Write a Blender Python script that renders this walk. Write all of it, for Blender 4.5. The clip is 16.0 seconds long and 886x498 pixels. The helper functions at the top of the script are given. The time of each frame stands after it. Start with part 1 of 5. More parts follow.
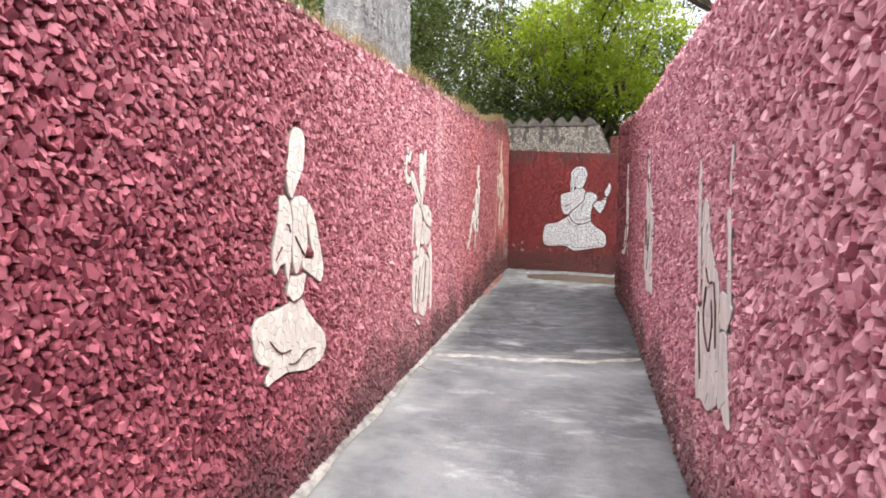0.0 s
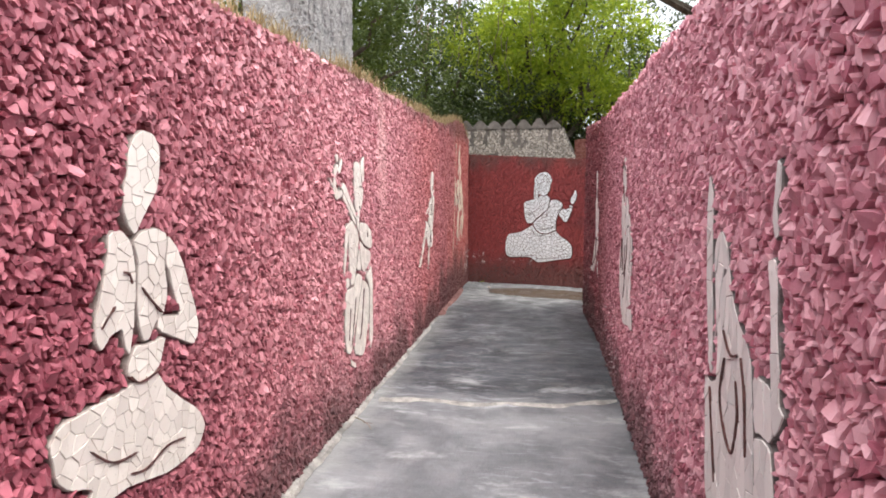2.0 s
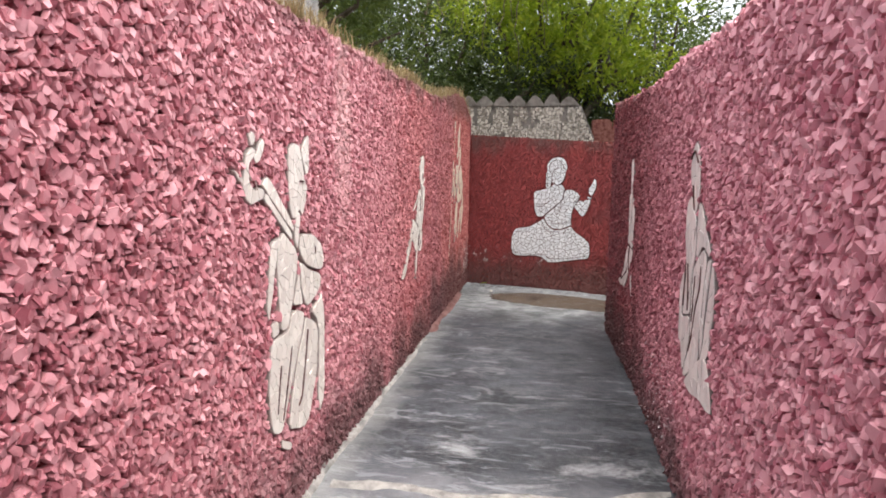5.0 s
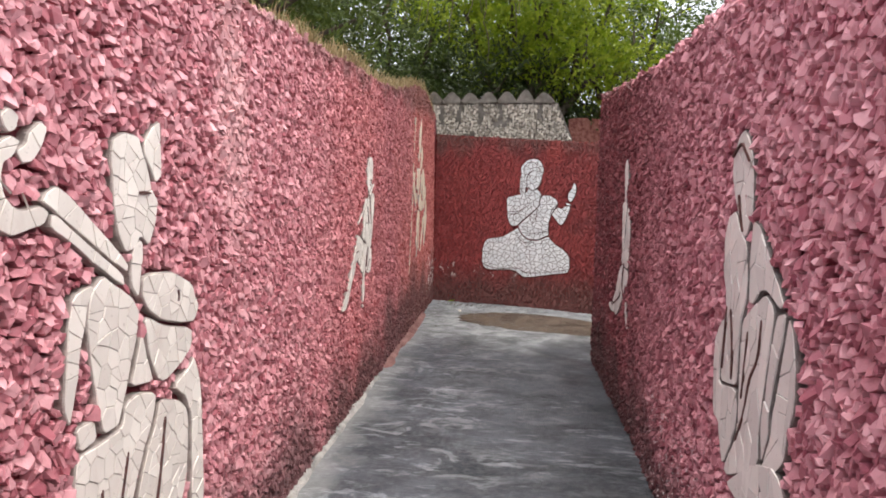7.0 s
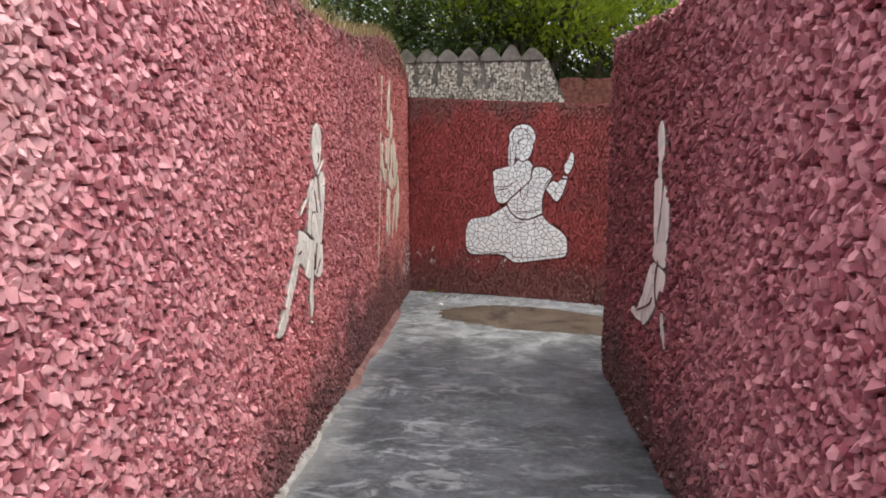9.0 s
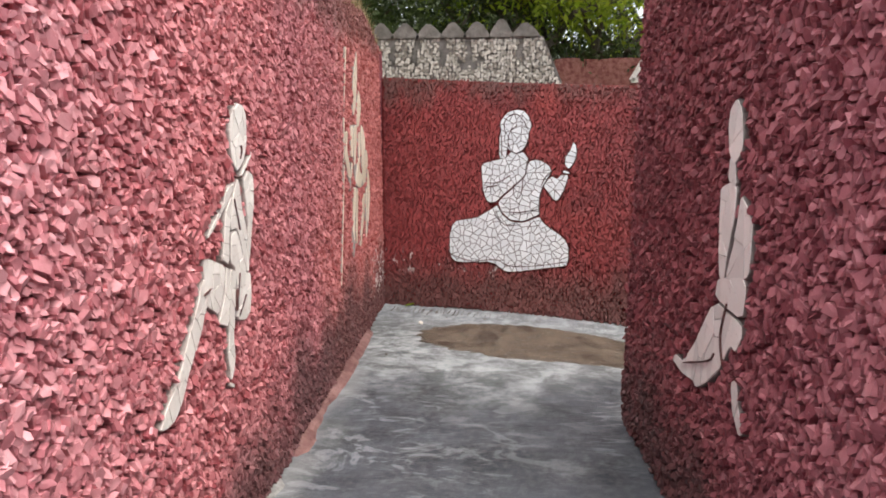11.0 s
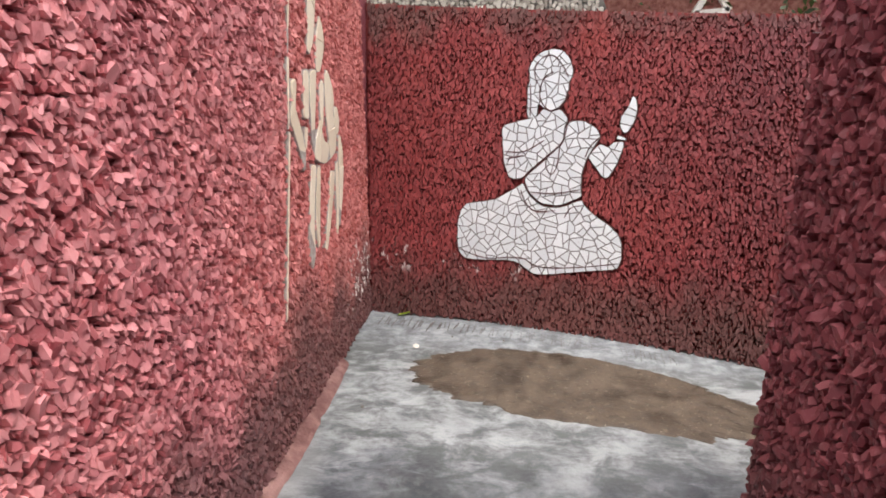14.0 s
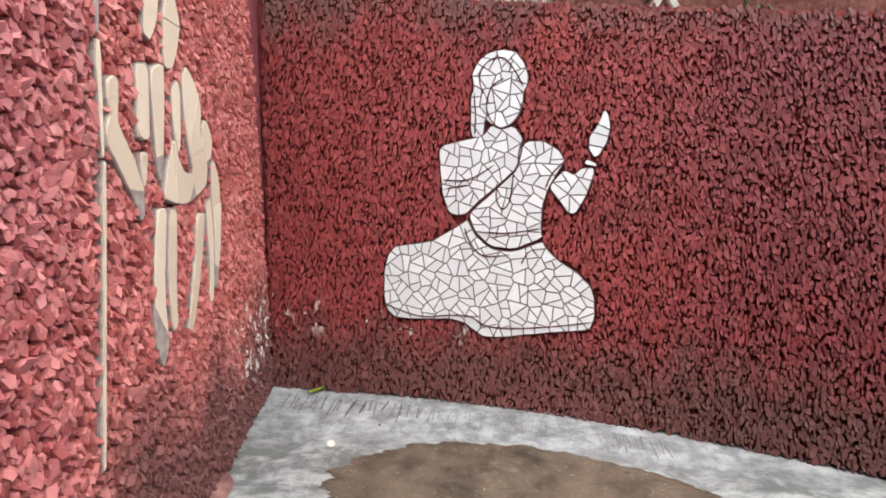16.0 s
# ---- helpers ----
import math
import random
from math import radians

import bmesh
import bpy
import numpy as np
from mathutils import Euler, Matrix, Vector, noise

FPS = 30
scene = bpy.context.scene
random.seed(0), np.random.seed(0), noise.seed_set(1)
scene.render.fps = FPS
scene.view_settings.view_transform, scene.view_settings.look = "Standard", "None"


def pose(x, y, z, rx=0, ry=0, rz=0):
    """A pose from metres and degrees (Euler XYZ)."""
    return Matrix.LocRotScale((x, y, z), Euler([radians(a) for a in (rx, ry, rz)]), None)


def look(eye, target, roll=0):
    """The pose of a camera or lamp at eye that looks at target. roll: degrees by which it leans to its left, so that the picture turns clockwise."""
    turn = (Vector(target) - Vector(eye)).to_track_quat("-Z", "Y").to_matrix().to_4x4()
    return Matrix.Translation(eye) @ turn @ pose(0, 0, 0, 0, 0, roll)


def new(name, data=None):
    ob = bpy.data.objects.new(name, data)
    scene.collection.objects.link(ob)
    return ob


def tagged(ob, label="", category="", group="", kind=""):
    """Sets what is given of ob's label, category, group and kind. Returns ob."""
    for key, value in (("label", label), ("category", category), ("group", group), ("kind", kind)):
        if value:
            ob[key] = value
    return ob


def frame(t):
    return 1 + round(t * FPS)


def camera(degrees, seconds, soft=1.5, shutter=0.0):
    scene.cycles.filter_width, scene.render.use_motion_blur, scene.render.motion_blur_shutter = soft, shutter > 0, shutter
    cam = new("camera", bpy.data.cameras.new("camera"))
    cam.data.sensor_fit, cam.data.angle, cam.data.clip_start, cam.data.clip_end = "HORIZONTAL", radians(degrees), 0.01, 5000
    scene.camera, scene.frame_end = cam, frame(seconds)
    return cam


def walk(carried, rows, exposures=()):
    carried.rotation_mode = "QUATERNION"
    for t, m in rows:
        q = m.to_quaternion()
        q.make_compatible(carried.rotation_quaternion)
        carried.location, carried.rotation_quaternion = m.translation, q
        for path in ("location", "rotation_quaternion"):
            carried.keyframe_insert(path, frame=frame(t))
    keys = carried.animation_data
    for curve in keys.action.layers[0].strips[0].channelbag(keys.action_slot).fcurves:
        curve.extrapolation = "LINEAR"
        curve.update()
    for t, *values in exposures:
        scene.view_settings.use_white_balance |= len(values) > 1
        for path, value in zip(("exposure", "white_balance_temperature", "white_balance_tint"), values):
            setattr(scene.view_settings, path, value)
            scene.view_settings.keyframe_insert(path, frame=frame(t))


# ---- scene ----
cam = camera(72.8, 16.0, 1.8)
PATH = [
    (0, (0.399, -0.14, 1.505), (-0.051, 1.798, 1.301), -0.0),
    (0.5, (0.301, 0.088, 1.576), (-0.077, 2.041, 1.368), 0.3),
    (1, (0.319, 0.285, 1.569), (-0.014, 2.246, 1.367), 0.1),
    (1.5, (0.375, 0.508, 1.602), (0.039, 2.47, 1.408), -0.3),
    (2, (0.381, 0.716, 1.596), (0.044, 2.678, 1.398), -0.1),
    (2.5, (0.376, 0.931, 1.608), (0.046, 2.882, 1.317), -0.0),
    (3, (0.427, 1.147, 1.632), (0.099, 3.097, 1.334), 0.2),
    (5.5, (0.221, 2.388, 1.684), (-0.127, 4.34, 1.425), 0.9),
    (6, (0.218, 2.623, 1.649), (-0.111, 4.579, 1.388), 0.9),
    (6.5, (0.252, 2.894, 1.668), (-0.079, 4.85, 1.415), 0.7),
    (7, (0.227, 3.168, 1.683), (-0.036, 5.135, 1.433), 0.6),
    (7.5, (0.203, 3.427, 1.648), (-0.033, 5.384, 1.311), -0.1),
    (8, (0.198, 3.683, 1.638), (-0.043, 5.624, 1.218), -0.4),
    (8.5, (0.138, 4.0, 1.686), (-0.092, 5.957, 1.348), -0.5),
    (9, (0.131, 4.262, 1.687), (-0.07, 6.221, 1.339), -0.5),
    (9.5, (0.117, 4.541, 1.684), (-0.076, 6.495, 1.304), -0.5),
    (10, (0.053, 4.813, 1.701), (-0.093, 6.771, 1.32), -0.3),
    (12.3, (0.088, 5.953, 1.672), (-0.065, 7.897, 1.23), -0.2),
    (12.5, (0.079, 6.092, 1.694), (-0.09, 8.03, 1.23), 0.4),
    (13, (0.051, 6.331, 1.672), (-0.133, 8.263, 1.185), -0.3),
    (13.5, (0.064, 6.539, 1.664), (-0.136, 8.461, 1.147), -0.4),
    (14, (0.017, 6.798, 1.683), (-0.175, 8.713, 1.141), -0.2),
    (14.5, (-0.03, 7.048, 1.67), (-0.109, 8.977, 1.147), 0.3),
    (15, (-0.035, 7.272, 1.648), (-0.048, 9.204, 1.13), 0.3),
    (15.5, (-0.017, 7.508, 1.63), (-0.017, 9.446, 1.134), 0.1),
    (16, (-0.048, 7.779, 1.642), (-0.002, 9.717, 1.148), 0.5),
]
EXPOSURES = [(0, 1.62), (1.5, 1.55), (2.5, 1.4), (6.5, 1.4), (7.5, 1.22), (8.5, 1.15), (9, 1.22), (10, 1.5), (12.5, 1.58), (14.5, 1.7), (16, 1.78)]
SKY, SUN = 0.15, 1.5
walk(cam, [(t, look(eye, target, roll)) for t, eye, target, roll in PATH], EXPOSURES)


# world: bright hazy sky, a veiled sun almost overhead
world = bpy.data.worlds.new("world")
scene.world = world
world.use_nodes = True
wn = world.node_tree
sky = wn.nodes.new("ShaderNodeTexSky")
sky.sky_type, sky.sun_disc = "NISHITA", False
sky.sun_elevation, sky.sun_rotation = radians(77), radians(129)
sky.air_density, sky.dust_density, sky.ozone_density = 1.0, 4.0, 1.0
haze = wn.nodes.new("ShaderNodeHueSaturation")
haze.inputs["Saturation"].default_value = 0.22
wn.links.new(sky.outputs[0], haze.inputs["Color"])
wn.links.new(haze.outputs[0], wn.nodes["Background"].inputs[0])
wn.nodes["Background"].inputs[1].default_value = SKY
sun = new("sun", bpy.data.lights.new("sun", "SUN"))
sun.data.energy, sun.data.angle, sun.data.color = SUN, radians(70), (1.0, 0.92, 0.82)
sun.matrix_world = look((1.1, -0.9, 6.0), (0, 0, 0))


# ---- materials ----
class Mat:
    """A node material with short ways to add nodes."""

    def __init__(self, name, rough=0.8):
        self.m = bpy.data.materials.new(name)
        self.m.use_nodes = True
        self.t = self.m.node_tree
        self.b = self.t.nodes["Principled BSDF"]
        self.b.inputs["Roughness"].default_value = rough
        self.pos = self.add("ShaderNodeNewGeometry").outputs["Position"]

    def add(self, kind, **sockets):
        n = self.t.nodes.new(kind)
        for k, v in sockets.items():
            self.put(n.inputs[k.replace("_", " ")], v)
        return n

    def put(self, socket, v):
        if isinstance(v, bpy.types.NodeSocket):
            self.t.links.new(v, socket)
        else:
            socket.default_value = v

    def noise(self, scale, detail=4.0, stretch=(1, 1, 1), shift=0.0, rough=0.55, swirl=0.0):
        mp = self.add("ShaderNodeMapping", Vector=self.pos, Scale=stretch, Location=(shift, shift, shift))
        return self.add("ShaderNodeTexNoise", Vector=mp.outputs[0], Scale=scale, Detail=detail, Roughness=rough, Distortion=swirl).outputs[0]

    def ramp(self, v, lo, hi, a=0.0, b=1.0):
        n = self.t.nodes.new("ShaderNodeMapRange")
        n.interpolation_type = "SMOOTHSTEP"
        for i, x in enumerate((v, lo, hi, a, b)):
            self.put(n.inputs[i], x)
        return n.outputs[0]

    def math(self, op, a, b=0.0):
        n = self.t.nodes.new("ShaderNodeMath")
        n.operation = op
        self.put(n.inputs[0], a)
        self.put(n.inputs[1], b)
        return n.outputs[0]

    def mix(self, f, a, b):
        n = self.t.nodes.new("ShaderNodeMix")
        n.data_type = "RGBA"
        self.put(n.inputs["Factor"], f)
        self.put(n.inputs["A"], a if isinstance(a, bpy.types.NodeSocket) else (*a, 1))
        self.put(n.inputs["B"], b if isinstance(b, bpy.types.NodeSocket) else (*b, 1))
        return n.outputs["Result"]

    def axis(self, i):
        return self.add("ShaderNodeSeparateXYZ", Vector=self.pos).outputs[i]

    def bump(self, h, strength, dist=0.01):
        n = self.add("ShaderNodeBump", Height=h, Strength=strength, Distance=dist)
        self.t.links.new(n.outputs[0], self.b.inputs["Normal"])

    def done(self, colour):
        self.put(self.b.inputs["Base Color"], colour)
        return self.m


def chip_paint(name, single, north):
    """Red paint over broken stone: crimson to dusty pink, orange-red paint towards the far corner, moss at the foot;
    some light and shade is painted in as well.
    """
    k = Mat(name, 0.5)
    if single:
        rnd = k.add("ShaderNodeObjectInfo").outputs["Random"]
    else:
        rnd = k.add("ShaderNodeNewGeometry").outputs["Random Per Island"]
    grain = k.noise(90, 3)
    patch = k.noise(1.3, 5)
    if north:
        col = k.mix(rnd, (0.19, 0.023, 0.024), (0.31, 0.047, 0.046))
        col = k.mix(k.ramp(patch, 0.48, 0.66, 0, 0.5), col, (0.36, 0.055, 0.042))
        col = k.mix(k.ramp(k.noise(2.3, 6, shift=17.0), 0.54, 0.68, 0, 0.55), col, (0.15, 0.028, 0.03))
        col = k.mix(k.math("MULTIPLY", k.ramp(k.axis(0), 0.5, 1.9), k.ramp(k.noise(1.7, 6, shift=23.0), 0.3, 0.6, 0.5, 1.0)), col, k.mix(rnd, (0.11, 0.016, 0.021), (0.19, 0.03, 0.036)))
        moss_shade = k.math("ADD", k.axis(2), k.math("MULTIPLY", k.noise(5, 5, (1, 1, 0.35)), 0.55))
        col = k.mix(k.ramp(moss_shade, 0.45, 0.85, 0.75, 0), col, (0.085, 0.042, 0.036))
        top = k.math("ADD", k.axis(2), k.math("MULTIPLY", k.noise(3.5, 5, (1, 1, 0.4), 3.0), 0.9))
        col = k.mix(k.ramp(top, 2.35, 2.62, 0, 0.7), col, (0.10, 0.06, 0.05))
        chalk = k.math("MULTIPLY", k.ramp(k.noise(18, 4, (1, 1, 0.6), 9.0), 0.58, 0.64), k.math("MULTIPLY", k.ramp(k.axis(2), 0.3, 0.4), k.ramp(k.axis(2), 0.5, 0.6, 1, 0)))
        chalk = k.math("MULTIPLY", chalk, k.ramp(k.axis(0), 0.1, 0.5, 0.7, 0))
        col = k.mix(chalk, col, (0.72, 0.66, 0.62))
    else:
        col = k.mix(rnd, (0.21, 0.033, 0.054), (0.70, 0.30, 0.35))
        col = k.mix(k.ramp(patch, 0.5, 0.72, 0, 0.4), col, (0.62, 0.27, 0.31))
        # deeper crimson low down and near the start, with the dimness there painted in
        low_shade = k.math("ADD", k.math("ADD", k.math("MULTIPLY", k.axis(1), 0.6), k.math("MULTIPLY", k.axis(2), 1.0)), k.math("MULTIPLY", k.noise(1.1, 5, shift=31.0), 2.2))
        low_shade = k.math("MULTIPLY", k.ramp(low_shade, 2.9, 5.8, 0.9, 0.0), k.ramp(k.axis(0), -0.2, 0.2, 1.0, 0.3))
        col = k.mix(low_shade, col, k.mix(rnd, (0.13, 0.016, 0.032), (0.48, 0.13, 0.18)))
        far = k.math("ADD", k.axis(1), k.math("MULTIPLY", k.noise(1.6, 4, (1, 1, 0.3), 2.0), 2.2))
        side = k.ramp(k.axis(0), -0.2, 0.2, 0.85, 0.25)
        col = k.mix(k.math("MULTIPLY", k.ramp(far, 9.0, 11.4), side), col, k.mix(rnd, (0.38, 0.10, 0.095), (0.64, 0.28, 0.26)))
        # redder far stretch; on the east side its shade is painted into the red
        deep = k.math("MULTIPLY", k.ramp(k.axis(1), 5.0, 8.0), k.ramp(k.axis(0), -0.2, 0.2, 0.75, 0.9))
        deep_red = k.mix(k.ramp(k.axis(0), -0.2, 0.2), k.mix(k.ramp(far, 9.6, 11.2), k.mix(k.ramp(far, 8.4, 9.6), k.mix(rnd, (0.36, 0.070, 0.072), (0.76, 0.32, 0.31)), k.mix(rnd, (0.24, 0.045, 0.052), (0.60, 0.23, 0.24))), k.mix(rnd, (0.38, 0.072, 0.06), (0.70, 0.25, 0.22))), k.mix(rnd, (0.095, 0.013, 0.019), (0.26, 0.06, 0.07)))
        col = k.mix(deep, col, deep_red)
        # faded paint, paled further to carry the stronger light on these stretches
        east = k.math("MULTIPLY", k.ramp(k.axis(0), -0.2, 0.2), k.ramp(k.axis(1), 3.4, 7.8, 0.8, 0.0))
        west = k.math("MULTIPLY", k.ramp(k.axis(0), -0.2, 0.2, 0.75, 0.0), k.math("MULTIPLY", k.ramp(k.axis(1), 2.0, 4.2), k.ramp(k.axis(1), 5.6, 7.4, 1.0, 0.0)))
        worn_and_lit = k.math("ADD", east, west)
        col = k.mix(k.math("MULTIPLY", worn_and_lit, k.ramp(k.noise(7, 5, shift=11.0), 0.25, 0.6, 0.4, 1.0)), col, k.mix(k.ramp(k.axis(0), -0.2, 0.2), k.mix(rnd, (0.48, 0.155, 0.19), (0.84, 0.48, 0.51)), k.mix(rnd, (0.46, 0.14, 0.20), (0.86, 0.53, 0.59))))
        streak = k.math("MULTIPLY", k.ramp(k.noise(2.4, 5, (1, 1, 0.12), 5.0), 0.60, 0.72), k.math("MULTIPLY", k.ramp(k.axis(2), 0.9, 1.9), k.math("MULTIPLY", k.ramp(k.axis(1), 4.6, 5.6), k.ramp(k.axis(0), -0.2, 0.2, 1.0, 0.0))))
        col = k.mix(k.math("MULTIPLY", streak, 0.42), col, (0.80, 0.53, 0.52))
        # moss at the far foot; elsewhere the shaded wall foot is painted dark
        moss_shade = k.math("ADD", k.axis(2), k.math("MULTIPLY", k.noise(2.2, 6, (1, 1, 0.5), 7.0), 1.1))
        moss_shade = k.math("SUBTRACT", moss_shade, k.ramp(k.axis(1), 7.0, 9.5, 0.0, 0.28))
        col = k.mix(k.ramp(moss_shade, 0.58, 1.12, 0.8, 0), col, (0.068, 0.036, 0.036))
        fleck = k.math("MULTIPLY", k.ramp(k.noise(38, 4, shift=3.0), 0.60, 0.65), k.math("MULTIPLY", k.ramp(k.axis(2), 0.35, 0.75, 0.9, 0.0), k.ramp(k.axis(0), 0.2, 0.5)))
        fleck = k.math("MULTIPLY", fleck, k.math("MULTIPLY", k.ramp(k.axis(1), 5.2, 5.8), k.ramp(k.axis(1), 6.2, 6.8, 1.0, 0.0)))
        col = k.mix(fleck, col, (0.78, 0.74, 0.74))
        scuff = k.math("MULTIPLY", k.ramp(k.noise(24, 4, (1, 1, 0.4), 9.0), 0.56, 0.61), k.math("MULTIPLY", k.ramp(k.axis(2), 0.15, 0.3), k.ramp(k.axis(2), 0.55, 0.75, 0.9, 0.0)))
        col = k.mix(k.math("MULTIPLY", scuff, k.ramp(k.axis(1), 10.2, 10.6)), col, (0.72, 0.66, 0.62))
        cap = k.math("ADD", k.axis(2), k.math("MULTIPLY", k.noise(3.0, 6, (1, 1, 0.6), 4.0), 0.5))
        col = k.mix(k.ramp(cap, 2.52, 2.7, 0, 0.55), col, (0.10, 0.065, 0.055))
    col = k.mix(k.ramp(grain, 0.56, 0.74, 0, 0.0 if north else 0.22), col, (0.72, 0.42, 0.41))
    k.put(k.b.inputs["Roughness"], k.ramp(grain, 0.3, 0.7, 0.6 if north else 0.42, 0.75 if north else 0.62))
    k.bump(k.noise(160, 3), 0.35, 0.004)
    return k.done(col)


def mortar_paint(name, a, b):
    k = Mat(name, 0.8)
    col = k.mix(k.noise(22, 5), a, b)
    k.bump(k.noise(45, 6), 0.9, 0.02)
    return k.done(col)


def tile_glaze(name, a, b, rough, stain=None):
    """Broken ceramic: faint blotches, fine dirt, a different white on each piece."""
    k = Mat(name, rough)
    col = k.mix(k.add("ShaderNodeObjectInfo").outputs["Random"], a, b)
    col = k.mix(k.ramp(k.noise(14, 6), 0.5, 0.75, 0, 0.25), col, tuple(c * 0.7 for c in a))
    col = k.mix(k.ramp(k.noise(70, 3), 0.62, 0.75, 0, 0.4), col, (0.28, 0.22, 0.19))
    if stain:
        col = k.mix(k.ramp(k.noise(9, 6, (1, 1, 0.3), 5.0, 0.65), 0.52, 0.72, 0, 0.4), col, stain)
        col = k.mix(k.ramp(k.noise(5, 7, (1, 1, 0.6), 15.0, 0.7), 0.58, 0.72, 0, 0.28), col, (0.58, 0.36, 0.33))
    k.bump(k.noise(120, 3), 0.12, 0.003)
    return k.done(col)


def concrete():
    """Trowelled grey path, lime-bloomed in streaks across it, paler at the open corner."""
    k = Mat("concrete", 0.5)
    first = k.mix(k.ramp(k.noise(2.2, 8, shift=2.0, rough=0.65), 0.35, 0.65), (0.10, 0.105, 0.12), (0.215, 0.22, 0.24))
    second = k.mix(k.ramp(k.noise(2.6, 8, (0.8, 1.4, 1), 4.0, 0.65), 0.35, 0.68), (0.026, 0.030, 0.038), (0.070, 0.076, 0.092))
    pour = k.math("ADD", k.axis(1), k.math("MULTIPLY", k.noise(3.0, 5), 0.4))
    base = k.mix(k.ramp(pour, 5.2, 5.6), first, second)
    base = k.mix(k.ramp(k.noise(26, 5, shift=6.0), 0.42, 0.7, 0, 0.25), base, (0.17, 0.175, 0.18))
    streak = k.noise(1.9, 10, (0.8, 1.8, 1), 1.5, 0.72, 0.4)
    lime = k.math("MULTIPLY", k.ramp(streak, 0.53, 0.70, 0, 0.85), k.math("MULTIPLY", k.ramp(k.axis(1), 5.3, 6.6, 1.0, 0.5), k.math("MAXIMUM", k.ramp(k.axis(1), 5.3, 6.0, 1.0, 0.0), k.ramp(k.axis(0), -0.5, 0.5, 1.0, 0.45))))
    col = k.mix(lime, base, (0.40, 0.41, 0.43))
    swirl = k.math("MULTIPLY", k.ramp(k.noise(3.2, 9, (1, 2.0, 1), 21.0, 0.68, 1.0), 0.53, 0.62, 0, 0.5), k.math("MULTIPLY", k.ramp(k.axis(1), 5.3, 6.0), k.ramp(k.axis(0), -0.7, 0.7, 1.0, 0.35)))
    col = k.mix(swirl, col, (0.30, 0.31, 0.33))
    brush = k.math("MULTIPLY", k.ramp(k.noise(5.5, 10, (0.75, 3.0, 1), 27.0, 0.7, 0.7), 0.54, 0.63, 0, 0.6), k.ramp(k.noise(1.4, 4, shift=33.0), 0.42, 0.58))
    col = k.mix(brush, col, (0.29, 0.305, 0.335))
    edge = k.math("ADD", k.axis(0), k.math("MULTIPLY", k.noise(4.0, 6), 0.55))
    col = k.mix(k.ramp(edge, -0.66, -0.40, 0.35, 0), col, (0.42, 0.42, 0.415))
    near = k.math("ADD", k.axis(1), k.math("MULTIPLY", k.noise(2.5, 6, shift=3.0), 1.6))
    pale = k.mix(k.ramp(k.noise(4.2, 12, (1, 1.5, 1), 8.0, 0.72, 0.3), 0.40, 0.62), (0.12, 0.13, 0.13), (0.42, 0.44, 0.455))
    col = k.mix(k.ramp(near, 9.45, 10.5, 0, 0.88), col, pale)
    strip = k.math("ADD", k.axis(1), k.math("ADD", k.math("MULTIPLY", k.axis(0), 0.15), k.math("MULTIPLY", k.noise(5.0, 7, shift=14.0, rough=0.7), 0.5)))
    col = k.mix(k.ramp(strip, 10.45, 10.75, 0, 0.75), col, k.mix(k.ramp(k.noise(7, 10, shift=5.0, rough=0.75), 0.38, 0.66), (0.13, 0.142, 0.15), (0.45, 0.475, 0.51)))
    col = k.mix(k.ramp(k.noise(9.0, 7, shift=12.0, rough=0.7), 0.60, 0.70, 0, 0.5), col, (0.10, 0.10, 0.10))
    k.put(k.b.inputs["Roughness"], k.ramp(k.noise(5, 4), 0.3, 0.7, 0.38, 0.62))
    h = k.math("ADD", k.noise(60, 5), k.math("MULTIPLY", k.noise(9, 5, (0.6, 2, 1)), 1.5))
    k.bump(h, 0.4, 0.012)
    return k.done(col)


def simple(name, a, b, scale, rough=0.85, bump=0.5, dist=0.01, stretch=(1, 1, 1)):
    k = Mat(name, rough)
    n = k.noise(scale, 6, stretch)
    col = k.mix(k.ramp(n, 0.3, 0.7), a, b)
    k.bump(k.noise(scale * 4, 5, stretch), bump, dist)
    return k.done(col)


def silt():
    """Brown silt: damp dark middle, dry pale crumbs and a scatter of grit."""
    k = Mat("damp_mud", 0.6)
    wet = k.noise(5.5, 9, shift=3.0, rough=0.72)
    col = k.mix(k.ramp(wet, 0.36, 0.64), (0.052, 0.038, 0.028), (0.125, 0.093, 0.068))
    col = k.mix(k.ramp(k.noise(17, 7, shift=8.0, rough=0.7), 0.55, 0.70, 0, 0.6), col, (0.20, 0.155, 0.12))
    col = k.mix(k.ramp(k.noise(75, 3, shift=2.0), 0.66, 0.72, 0, 0.8), col, (0.36, 0.31, 0.25))
    col = k.mix(k.ramp(k.noise(34, 4, shift=6.0), 0.64, 0.70, 0, 0.7), col, (0.035, 0.026, 0.02))
    k.put(k.b.inputs["Roughness"], k.ramp(wet, 0.36, 0.6, 0.34, 0.75))
    k.bump(k.math("ADD", k.noise(40, 6), k.math("MULTIPLY", k.noise(8, 4), 1.5)), 0.6, 0.012)
    return k.done(col)


def leaf(name, a, b, through_it):
    k = Mat(name, 0.5)
    rnd = k.add("ShaderNodeNewGeometry").outputs["Random Per Island"]
    col = k.mix(rnd, a, b)
    tr = k.add("ShaderNodeBsdfTranslucent", Color=col)
    mixer = k.add("ShaderNodeMixShader")
    k.put(mixer.inputs[0], through_it)
    k.t.links.new(k.b.outputs[0], mixer.inputs[1])
    k.t.links.new(tr.outputs[0], mixer.inputs[2])
    k.t.links.new(mixer.outputs[0], k.t.nodes["Material Output"].inputs[0])
    return k.done(col)


